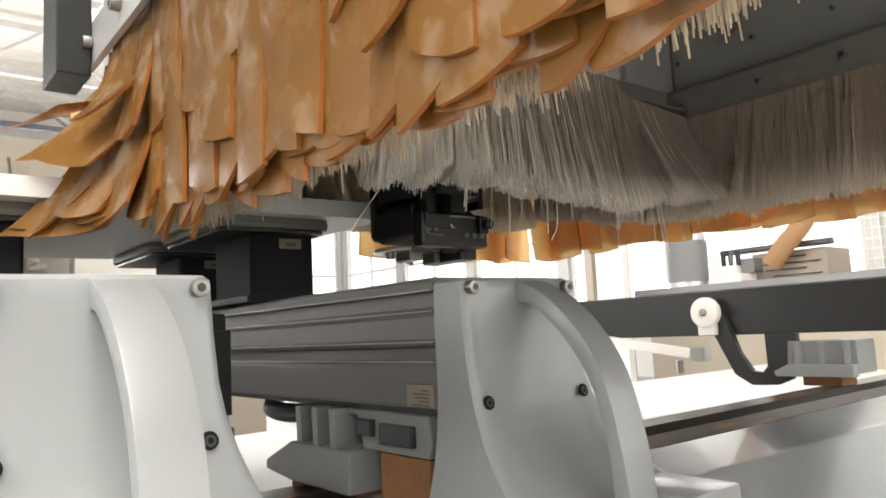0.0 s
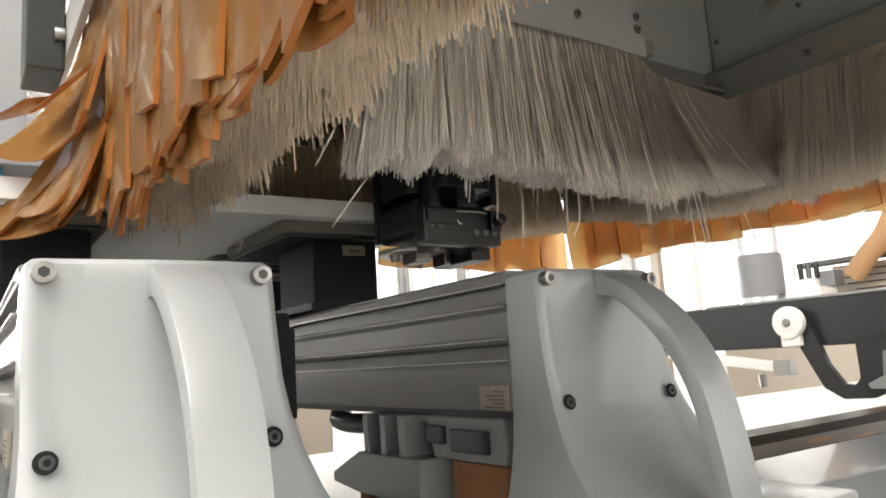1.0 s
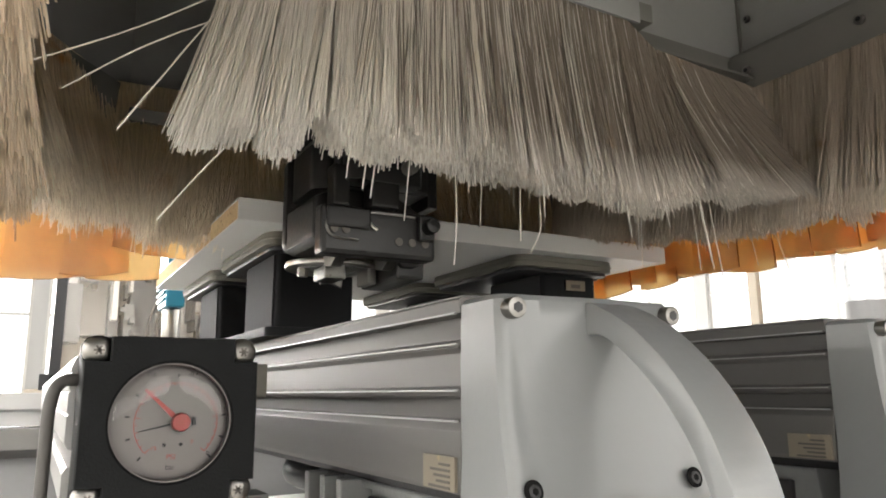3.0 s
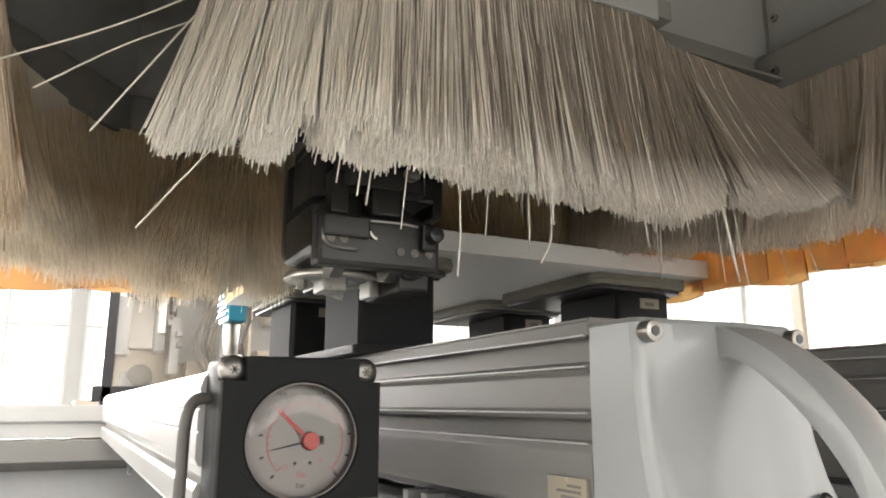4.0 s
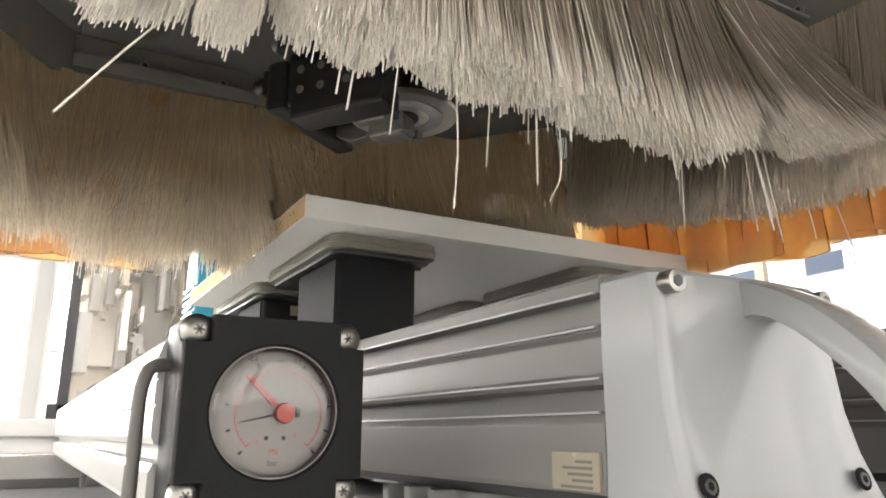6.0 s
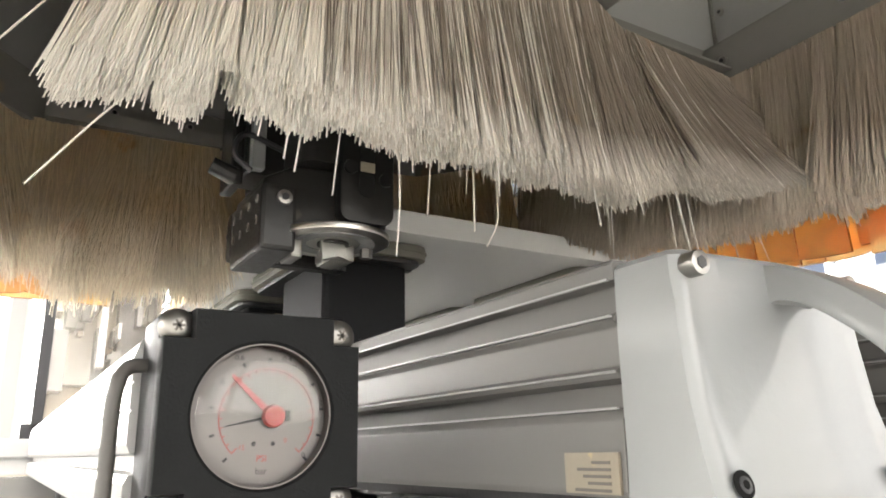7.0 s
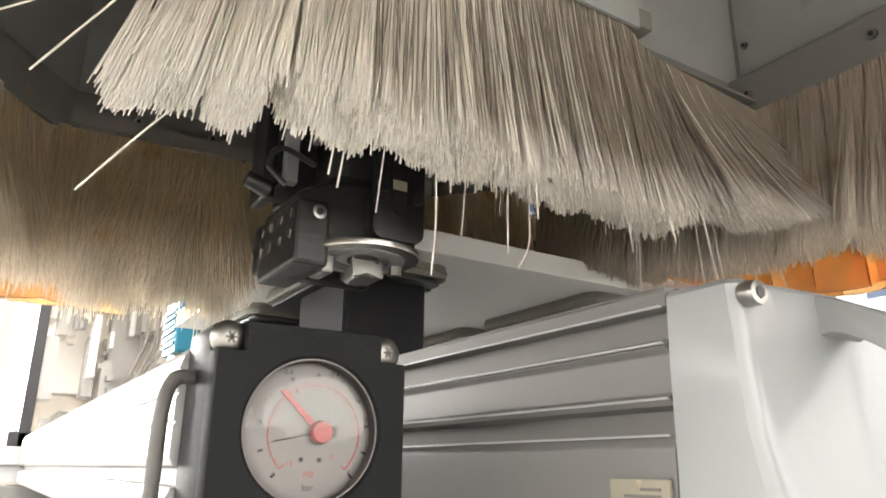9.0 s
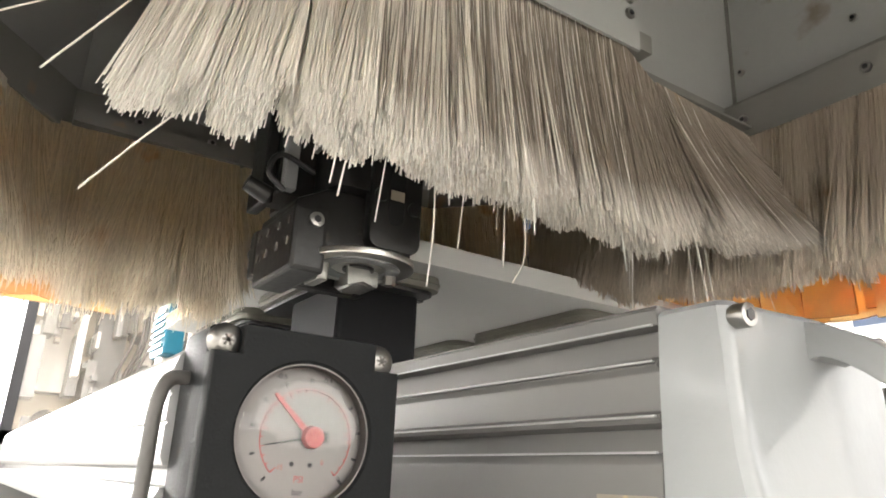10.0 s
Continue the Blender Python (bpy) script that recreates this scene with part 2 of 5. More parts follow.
def join(bm, b, m=None):
    if m is not None:
        bmesh.ops.transform(b, matrix=m, verts=b.verts)
    me = bpy.data.meshes.new("scratch")
    b.to_mesh(me)
    b.free()
    bm.from_mesh(me)
    bpy.data.meshes.remove(me)


def box(x0, x1, y0, y1, z0, z1, bevel=0.0, m=None):
    return add_box(bmesh.new(), x0, x1, y0, y1, z0, z1, bevel, m)


def prism(outline, axis, a, b, bevel=0.0):
    """An outline of (u, v) pairs drawn out along x (u=y, v=z), y (u=x, v=z) or z (u=x, v=y)."""
    bm = bmesh.new()
    put = {"x": lambda u, v, w: (w, u, v), "y": lambda u, v, w: (u, w, v), "z": lambda u, v, w: (u, v, w)}[axis]
    lo = [bm.verts.new(put(u, v, a)) for u, v in outline]
    hi = [bm.verts.new(put(u, v, b)) for u, v in outline]
    k = len(outline)
    bm.faces.new(lo)
    bm.faces.new(hi[::-1])
    for i in range(k):
        bm.faces.new((lo[i], hi[i], hi[(i + 1) % k], lo[(i + 1) % k]))
    bmesh.ops.recalc_face_normals(bm, faces=bm.faces[:])
    if bevel:
        bmesh.ops.bevel(bm, geom=bm.edges[:], offset=bevel, segments=2, profile=0.6, affect="EDGES", clamp_overlap=True)
    return bm


def cyl(r0, r1, length, m=None, seg=32, bevel=0.0):
    """A cylinder or cone from the origin along z, put at m."""
    b = bmesh.new()
    bmesh.ops.create_cone(b, cap_ends=True, segments=seg, radius1=r0, radius2=r1, depth=length)
    bmesh.ops.translate(b, vec=(0, 0, length / 2), verts=b.verts)
    if bevel:
        rims = [e for e in b.edges if abs(e.verts[0].co.z - e.verts[1].co.z) < 1e-6]
        bmesh.ops.bevel(b, geom=rims, offset=bevel, segments=2, profile=0.6, affect="EDGES")
    bm = bmesh.new()
    join(bm, b, m)
    return bm


def tube(points, r, seg=10):
    """A round tube along a smooth line of points."""
    pts = [Vector(p) for p in points]
    bm = bmesh.new()
    rings = []
    for i, p in enumerate(pts):
        d = (pts[min(i + 1, len(pts) - 1)] - pts[max(i - 1, 0)]).normalized()
        u = d.orthogonal().normalized() if i == 0 else (u - d * u.dot(d)).normalized()
        v = d.cross(u)
        rings.append([bm.verts.new(p + (u * math.cos(6.2832 * k / seg) + v * math.sin(6.2832 * k / seg)) * r) for k in range(seg)])
    for a, b in zip(rings, rings[1:]):
        for k in range(seg):
            bm.faces.new((a[k], a[(k + 1) % seg], b[(k + 1) % seg], b[k]))
    bm.faces.new(rings[0][::-1])
    bm.faces.new(rings[-1])
    return bm


def curve_points(ctrl, steps=8):
    """Catmull-Rom line through control points."""
    c = [Vector(p) for p in ctrl]
    c = [c[0] * 2 - c[1], *c, c[-1] * 2 - c[-2]]
    out = []
    for i in range(1, len(c) - 2):
        for s in range(steps):
            t = s / steps
            out.append(0.5 * ((2 * c[i]) + (c[i + 1] - c[i - 1]) * t + (2 * c[i - 1] - 5 * c[i] + 4 * c[i + 1] - c[i + 2]) * t * t
                              + (3 * c[i] - c[i - 1] - 3 * c[i + 1] + c[i + 2]) * t ** 3))
    out.append(c[-2])
    return out


FRONT = pose(0, 0, 0, 90, 0, 0)   # turns z towards -y


def bolt(parent, x, y, z, r=0.007, name="bolt", m=None, h=0.006):
    """A socket-head bolt whose head faces -y."""
    at = pose(x, y, z, 90) if m is None else m
    b = part(name, cyl(r, r, h, at, 20, r * 0.18), STEEL, parent, "zinc-plated socket-head bolt", True)
    part("socket", cyl(r * 0.52, r * 0.52, 0.0006, at @ pose(0, 0, h - 0.0001), 6), BLACK, b)
    return b


def pan_screw(parent, x, y, z, r=0.0085):
    at = pose(x, y, z, 90)
    bm = bmesh.new()
    b = bmesh.new()
    bmesh.ops.create_uvsphere(b, u_segments=24, v_segments=10, radius=r)
    bmesh.ops.bisect_plane(b, geom=b.verts[:] + b.edges[:] + b.faces[:], plane_co=(0, 0, 0), plane_no=(0, 0, -1), clear_outer=True)
    bmesh.ops.scale(b, vec=(1, 1, 0.62), verts=b.verts)
    join(bm, b, at)
    s = part("screw", bm, STEEL, parent, "domed steel corner screw", True)
    star = bmesh.new()
    for k in range(3):
        add_box(star, -r * 0.33, r * 0.33, -r * 0.07, r * 0.07, r * 0.52, r * 0.625, 0, at @ pose(0, 0, 0, 0, 0, 60 * k))
    part("drive", star, INK, s)


# ---------------------------------------------------------------- the hall
def hall():
    x0, x1, y0, y1 = -8.0, 10.5, -7.5, 17.0
    tagged(part("floor", box(x0, x1, y0, y1, FLOOR - 0.1, FLOOR), FLOORM), "grey concrete hall floor", "floor", kind="structure")
    bm = bmesh.new()
    k = 90
    prof = []
    for i in range(k + 1):
        y = y0 + (y1 - y0) * i / k
        up = 0.04 if i % 2 else 0.0
        prof += [(y, CEIL + up), (y + 0.05, CEIL + up)]
    prof += [(y1 + 0.1, CEIL + 0.3), (y0, CEIL + 0.3)]
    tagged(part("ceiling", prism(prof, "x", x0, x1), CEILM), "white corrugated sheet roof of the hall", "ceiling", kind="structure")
    # walls with a band of windows each
    def wall(name, along, fixed, a, b, sill, head, bays, thick=0.2):
        w = tagged(new(name), "white plastered hall wall with a band of windows", "wall", kind="structure")
        step = (b - a) / bays
        def slab(n, u0, u1, v0, v1, t0, t1, m, par):
            bm = box(u0, u1, t0, t1, v0, v1) if along == "x" else box(t0, t1, u0, u1, v0, v1)
            return part(n, bm, m, par)
        t0, t1 = (fixed, fixed + thick)
        slab("lower_wall", a, b, FLOOR, sill, t0, t1, WALLM, w)
        slab("upper_wall", a, b, head, CEIL, t0, t1, WALLM, w)
        for i in range(bays + 1):
            c = a + i * step
            slab("pier", c - 0.14, c + 0.14, sill, head, t0 - 0.003, t1 + 0.003, WALLM, w)
        for i in range(bays):
            c0, c1 = a + i * step + 0.14, a + (i + 1) * step - 0.14
            win = tagged(new("window"), "tall hall window with white frame", "window", "hall windows", "structure")
            for u in (c0, (c0 + c1) / 2 - 0.03, c1 - 0.06):
                slab("frame_post", u, u + 0.06, sill, head, t0 + 0.05, t0 + 0.11, WHITE, win)
            for v in (sill, (sill + head) / 2 - 0.03, head - 0.06):
                slab("frame_rail", c0, c1, v, v + 0.06, t0 + 0.052, t0 + 0.108, WHITE, win)
        return w
    wall("wall_north", "x", y1, x0, x1, -0.25, 3.6, 7)
    wall("wall_east", "y", x1, y0, y1, -0.25, 3.6, 9)
    wall("wall_south", "x", y0 - 0.2, x0, x1, 0.4, 3.6, 6)
    wall("wall_west", "y", x0 - 0.2, y0, y1, 0.2, 3.6, 9)
    for nm, b in (("backdrop_north", box(x0 - 3, x1 + 3, y1 + 1.5, y1 + 1.55, -2, 7)), ("backdrop_east", box(x1 + 1.5, x1 + 1.55, y0 - 3, y1 + 1.4, -2, 7)),
                  ("backdrop_south", box(x0 - 3, x1 + 3, y0 - 1.8, y0 - 1.75, -2, 7)), ("backdrop_west", box(x0 - 1.8, x0 - 1.75, y0 - 1.7, y1 + 1.4, -2, 7))):
        tagged(part(nm, b, DAY), "bright overcast daylight outside the windows", "sky", kind="structure")
    # roof trusses
    for i in range(8):
        y = -6.0 + 3.0 * i
        t = thing("roof_truss", "blue painted steel lattice roof truss", "truss", "roof trusses")
        part("top_chord", box(x0, x1, y - 0.05, y + 0.05, CEIL - 0.16, CEIL - 0.04), TRUSS, t)
        part("bottom_chord", box(x0, x1, y - 0.05, y + 0.05, CEIL - 0.9, CEIL - 0.8), TRUSS, t)
        for j in range(18):
            xa = x0 + 1.02 * j
            za, zb = (CEIL - 0.85, CEIL - 0.1) if j % 2 else (CEIL - 0.1, CEIL - 0.85)
            part("web_bar", tube([(xa, y, za), (xa + 1.02, y, zb)], 0.03, 6), TRUSS, t)
    for i in range(6):
        for j in range(2):
            x, y = -5.5 + 2.8 * i, 4.5 + 4.0 * j
            lm = thing("strip_light", "white fluorescent strip light under the roof", "ceiling light", "strip lights")
            part("housing", box(x - 0.7, x + 0.7, y - 0.08, y + 0.08, 4.08, 4.14, 0.01), WHITE, lm)
            part("rod", tube([(x, y, 4.14), (x, y, CEIL)], 0.01, 6), WHITE, lm)
            part("tube_light", tube([(x - 0.65, y, 4.05), (x + 0.65, y, 4.05)], 0.025, 10), LAMPG, lm)


hall()

# ---------------------------------------------------------------- machine bed and rails
def bed():
    b = thing("machine_bed", "white painted steel machine bed under the beams", "machine bed")
    # sloped front cover, flat top and rear skirt, drawn out along x
    part("front_cover", prism([(-0.30, -0.55), (-0.02, -0.175), (0.06, -0.150), (0.06, -0.60), (-0.25, -0.62)], "x", -2.6, 5.0, 0.004), BEDPAINT, b)
    part("tray", prism([(0.30, -0.30), (1.30, -0.22), (1.30, -0.27), (0.30, -0.36)], "x", -2.6, 5.0, 0.002), TRAYM, b, "white inner tray")
    part("plinth", box(-2.6, 5.0, -0.2, 1.9, FLOOR, -0.62), MGREY, b)
    part("rail_shelf", box(-2.6, 5.0, 0.062, 0.30, -0.60, -0.165), BEDPAINT, b)
    r = thing("guide_rail", "brown oiled steel guide rail along the bed", "rail", "guide rails")
    part("rail_body", prism([(0.10, -0.164), (0.155, -0.164), (0.148, -0.145), (0.153, -0.13), (0.102, -0.13), (0.107, -0.145)], "x", -2.6, 5.0), RAILM, r)
    part("rail_strip", box(-2.6, 5.0, 0.165, 0.19, -0.164, -0.15, 0.002), STEEL, r)
    # rear rail beam across the machine
    rb = thing("rear_cross_beam", "pale aluminium cross beam at the rear of the table", "beam")
    part("top_profile", prism([(1.40, 0.02), (1.52, 0.02), (1.52, -0.05), (1.41, -0.05), (1.41, -0.02), (1.40, -0.015)], "x", -2.6, 0.9, 0.002), WALU, rb)
    part("lower_profile", prism([(1.405, -0.055), (1.52, -0.055), (1.52, -0.12), (1.43, -0.12), (1.405, -0.10)], "x", -2.6, 0.9, 0.002), ALU, rb)
    part("skirt", box(-2.6, 0.9, 1.44, 1.47, -0.62, -0.121), MGREY, rb, "grey sheet skirt")


# ---------------------------------------------------------------- consoles
BEAM = [(0.0, 0.0655), (0.002, 0.067), (0.127, 0.067), (0.129, 0.065), (0.129, -0.039), (0.0, -0.039), (-0.001, -0.036), (0.0, -0.006), (0.002, -0.001), (0.010, 0.0),
        (0.010, 0.011), (0.001, 0.0125), (-0.0015, 0.016), (0.002, 0.018), (0.002, 0.036), (-0.0015, 0.039), (0.001, 0.0425), (0.009, 0.044), (0.009, 0.057), (0.001, 0.058)]


def rounded(x0, x1, y0, y1, r, n=5):
    out = []
    for cx, cy, a0 in ((x1 - r, y1 - r, 0), (x0 + r, y1 - r, 90), (x0 + r, y0 + r, 180), (x1 - r, y0 + r, 270)):
        for k in range(n + 1):
            a = radians(a0 + 90 * k / n)
            out.append((cx + r * math.cos(a), cy + r * math.sin(a)))
    return out


def console(dx):
    """A support beam with its end casting and carriage; dx moves it along the rail."""
    X = 0.133 + dx
    c = thing("support_beam", "grey aluminium support beam with a painted cast end bracket", "support beam", "support beams")
    c.location = (X, 0, 0)
    part("profile", prism(BEAM, "y", -0.0965, 1.38, 0.0007), ALU, c, "fluted anodised aluminium profile")
    part("top_strip", box(0.004, 0.125, -0.094, 1.38, 0.0672, 0.0685), ALU, c)
    # pale strips painted as the highlight lines along the groove edges
    for z in (0.0572, 0.0402, 0.0150, -0.0012):
        part("lip_highlight", box(-0.0026, -0.0006, -0.0955, 1.38, z, z + 0.0011, 0.0003), WALU, c, "pale strip painting the highlight on a profile lip")
    part("under_strip", box(0.012, 0.118, -0.09, 1.30, -0.046, -0.0392), BLACK, c, "black cover strip")
    # end casting: plate with a flared foot
    rows = [(0.065, -0.131, 0.004, 0.123), (0.062, -0.1335, 0.001, 0.126), (0.03, -0.1345, 0.0, 0.127), (0.0, -0.137, 0.0, 0.129), (-0.020, -0.1405, 0.0, 0.132), (-0.040, -0.146, -0.001, 0.137),
            (-0.060, -0.155, -0.003, 0.143), (-0.078, -0.168, -0.006, 0.149), (-0.094, -0.185, -0.010, 0.156), (-0.108, -0.206, -0.014, 0.166), (-0.120, -0.232, -0.018, 0.172), (-0.127, -0.266, -0.020, 0.176), (-0.168, -0.268, -0.022, 0.178)]
    fine = []
    for p, q in zip(rows, rows[1:]):
        fine += [tuple(u + (v - u) * k / 3 for u, v in zip(p, q)) for k in range(3)]
    rows = fine + [rows[-1]]
    pl = bmesh.new()
    nx = 56
    grid = []
    for z, y, xl, xr in rows:
        line = [pl.verts.new((xl, -0.0972, z))]
        for i in range(nx + 1):
            f = i / nx
            x = xl + (xr - xl) * f
            soft = 0.004 * max(0.0, 1 - min(f, 1 - f) / 0.05) ** 2
            swell = -0.0032 * math.exp(-((x - 0.072) / 0.030) ** 2)
            # the flat margins stand proud of the dished middle
            w = 0.013 + 0.9 * max(0.0, 0.0 - z) ** 1.35 if z < 0 else 0.013
            rise = min(1.0, max(0.0, (w - min(x - xl, xr - x)) / 0.012)) * min(1.0, max(0.0, (0.058 - z) / 0.02)) * min(1.0, max(0.0, (z + 0.115) / 0.03))
            line.append(pl.verts.new((x, y + soft + swell - 0.0016 * rise * rise * (3 - 2 * rise), z)))
        line.append(pl.verts.new((xr, -0.0972, z)))
        grid.append(line)
    for p, q in zip(grid, grid[1:]):
        for i in range(len(p)):
            j = (i + 1) % len(p)
            pl.faces.new((p[i], q[i], q[j], p[j]))
    pl.faces.new(grid[0])
    pl.faces.new(grid[-1][::-1])
    bmesh.ops.recalc_face_normals(pl, faces=pl.faces[:])
    e = part("end_plate", pl, PAINT, c, "white-grey painted cast end plate", True)
    # raised centre web swelling forward into the arch
    def arch(outer, inner, x0, x1):
        po = curve_points([(0, *p) for p in outer], 6)
        pi = curve_points([(0, *p) for p in inner], 6)
        ring = [(p.y, p.z) for p in po] + [(p.y, p.z) for p in reversed(pi)]
        return prism(ring, "x", x0, x1, 0.0055)
    a = part("arch_rib", arch([(-0.128, 0.0640), (-0.146, 0.0590), (-0.173, 0.0440), (-0.201, 0.017), (-0.221, -0.018), (-0.233, -0.069), (-0.240, -0.130)],
                              [(-0.128, 0.040), (-0.143, 0.0445), (-0.165, 0.0325), (-0.191, 0.007), (-0.210, -0.025), (-0.221, -0.071), (-0.224, -0.130)], 0.0565, 0.088),
             PAINT, c, "curved cast rib", True)
    part("foot_flange", box(0.091, 0.157, -0.262, -0.158, -0.1275, -0.100, 0.004), PAINT, c, "", True)
    for bx in (0.0085, 0.117):
        bolt(c, bx, -0.1325, 0.0570, 0.0056, h=0.0085)
    for hx in (0.010, 0.118):
        part("hole_bore", cyl(0.0055, 0.0055, 0.0006, pose(hx, -0.1471, -0.032, 76), 24), HOLE, e)
        sunk = part("sunk_bolt", cyl(0.0034, 0.0034, 0.0010, pose(hx + 0.0006, -0.1471, -0.0322, 76), 20, 0.0004), BARM, e, "recessed dark bolt", True)
        part("socket", cyl(0.0019, 0.0019, 0.0012, pose(hx + 0.0006, -0.1471, -0.0322, 76), 6), HOLE, sunk)
    # type label on the lower panel
    lab = part("type_label", box(-0.0028, -0.0010, -0.094, -0.058, -0.0375, -0.0195), LABELM, c, "yellowed paper type label")
    for k in range(5):
        part("text_line", box(-0.0032, -0.0028, -0.089, -0.089 + (0.012, 0.022, 0.018, 0.015, 0.024)[k], -0.0238 - 0.003 * k - 0.0008, -0.0238 - 0.003 * k + 0.0006), INK, lab)
    # carriage with fins, foot and clamp block
    g = part("carriage", prism([(-0.07, -0.046), (0.155, -0.046), (0.155, -0.052), (0.045, -0.052), (0.035, -0.083), (-0.068, -0.083), (-0.074, -0.070)], "x", 0.010, 0.11, 0.002), PAINT_D, c, "grey cast carriage with fins")
    for y in (0.062, 0.097, 0.132):
        part("fin", prism([(y, -0.046), (y + 0.010, -0.046), (y + 0.008, -0.084), (y - 0.002, -0.084)], "x", -0.006, 0.10, 0.001), PAINT_D, g)
    part("foot", prism([(0.150, -0.083), (0.212, -0.108), (0.212, -0.118), (0.150, -0.124), (0.035, -0.124), (0.030, -0.083)], "x", -0.008, 0.11, 0.002), PAINT_D, g, "worn wedge-shaped foot")
    # black slabs painted as the shade inside two carriage openings
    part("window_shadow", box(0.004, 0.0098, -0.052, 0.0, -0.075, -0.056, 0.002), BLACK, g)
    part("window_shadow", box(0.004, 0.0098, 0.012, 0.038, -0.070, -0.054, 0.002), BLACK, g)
    part("wood_block", box(0.010, 0.10, 0.05, 0.17, -0.1305, -0.1242, 0.001), RUST, g, "rusty packing block")
    part("rust_lump", box(0.0, 0.03, 0.145, 0.168, -0.15, -0.124, 0.004), RUST, g)
    part("front_pad", box(0.012, 0.10, -0.066, 0.01, -0.150, -0.084, 0.002), RUST, g)
    part("hose_bend", tube(curve_points([(0.05, 0.30, -0.046), (0.02, 0.25, -0.058), (0.03, 0.19, -0.06), (0.06, 0.16, -0.05)], 6), 0.011), BLACK, c, "black corrugated hose", True)
    return c


def side_rail(dx):
    """The pale guide profile beside a beam, with the gauge on its near end."""
    s = thing("guide_profile", "bright white aluminium guide profile with grooves", "profile", "guide profiles")
    s.location = (dx, 0, 0)
    out = [(-0.049, 0.036), (-0.046, 0.040), (0.044, 0.040), (0.046, 0.038), (0.046, -0.050), (-0.049, -0.050), (-0.051, -0.046), (-0.051, -0.030), (-0.049, -0.026),
           (-0.041, -0.025), (-0.041, -0.017), (-0.049, -0.016), (-0.051, -0.012),
           (-0.051, 0.003), (-0.0500, 0.0035), (-0.0500, 0.0045), (-0.051, 0.005), (-0.051, 0.0165), (-0.0500, 0.017), (-0.0500, 0.018), (-0.051, 0.0185), (-0.051, 0.0275), (-0.0500, 0.028), (-0.0500, 0.029), (-0.051, 0.0295)]
    part("profile", prism(out, "y", 0.046, 1.38, 0.0004), WALU, s)
    for y in (0.35, 0.9):
        part("hook", tube(curve_points([(-0.02, y, -0.05), (-0.02, y, -0.075), (-0.02, y + 0.015, -0.088), (-0.02, y + 0.03, -0.075)], 6), 0.004), BLACK, s, "black cable hook", True)
    part("bracket", box(0.047, 0.078, 0.085, 0.115, 0.012, 0.036, 0.001), RUBBER, s, "grey-brown mounting bracket")
    part("support_foot", box(0.04, 0.075, 0.06, 0.09, -0.14, -0.051, 0.001), ALU, s)


def gauge(dx, shown):
    """Square vacuum gauge housing with a round dial."""
    g = thing("vacuum_gauge", "square charcoal vacuum gauge with a cream dial and red needle", "gauge", "vacuum gauges")
    g.location = (dx, 0, 0)
    part("case", prism(rounded(-0.047, 0.047, -0.047, 0.047, 0.004), "y", 0.006, 0.045, 0.001), GAUGEBOX, g, "", True)
    # front frame with stepped corners and a round opening
    bm = bmesh.new()
    n = 48
    notch = 0.0135
    oc = []
    base = [(-0.047 + notch, 0.047), (0.047 - notch, 0.047), (0.047 - notch, 0.047 - notch), (0.047, 0.047 - notch), (0.047, -0.047 + notch), (0.047 - notch, -0.047 + notch),
            (0.047 - notch, -0.047), (-0.047 + notch, -0.047), (-0.047 + notch, -0.047 + notch), (-0.047, -0.047 + notch), (-0.047, 0.047 - notch), (-0.047 + notch, 0.047 - notch)]
    def edge_at(a):
        best = 9
        d = (math.cos(a), math.sin(a))
        for (x1, z1), (x2, z2) in zip(base, base[1:] + base[:1]):
            ex, ez = x2 - x1, z2 - z1
            den = d[0] * ez - d[1] * ex
            if abs(den) > 1e-9:
                t = (x1 * ez - z1 * ex) / den
                s = (x1 * d[1] - z1 * d[0]) / den
                if t > 0 and -1e-6 <= s <= 1 + 1e-6:
                    best = min(best, t)
        return best * d[0], best * d[1]
    angs = sorted({round(6.283185 * k / n, 6) for k in range(n)} | {round(math.atan2(z, x) % 6.283185, 6) for x, z in base})
    R = 0.0325
    cols = []
    for a in angs:
        ox, oz = edge_at(a)
        ix, iz = (R + 0.0015) * math.cos(a), (R + 0.0015) * math.sin(a)
        hx, hz = R * math.cos(a), R * math.sin(a)
        cols.append([bm.verts.new(p) for p in ((ox, 0.006, oz), (ox, -0.0035, oz), (ox * 0.985, -0.005, oz * 0.985), (ix, -0.005, iz), (hx, -0.0035, hz), (hx, 0.004, hz))])
    for p, q in zip(cols, cols[1:] + cols[:1]):
        for k in range(5):
            bm.faces.new((p[k], p[k + 1], q[k + 1], q[k]))
    bmesh.ops.recalc_face_normals(bm, faces=bm.faces[:])
    part("front_frame", bm, GAUGEBOX, g, "", True)
    for sx in (-1, 1) if shown else ():
        for sz in (-1, 1):
            pan_screw(g, 0.0395 * sx, 0.0055, 0.0395 * sz)
    if not shown:
        return
    d = part("dial", cyl(0.0325, 0.0325, 0.001, pose(0, 0.0032, 0, 90), 48), DIALM, g, "cream printed dial")
    part("dial_bezel", ring(0.0318, 0.0326, 0.0065, pose(0, 0.0028, 0, 90)), DIALM, g)
    # scales: dark outer ticks, red inner arc with ticks
    c0 = (0.0035, -0.001)
    for k in range(11):
        a = radians(225 - 27 * k)
        part("tick", box(-0.0012, 0.0012, -0.0002, 0.0002, -0.0006, 0.0006, 0, pose(c0[0] + 0.0265 * math.cos(a), 0.0019, c0[1] + 0.0265 * math.sin(a), 0, -math.degrees(a), 0)), DIALINK, d)
    for k in range(26):
        a = radians(225 - 270 * k / 25)
        L = 0.0016 if k % 5 else 0.0028
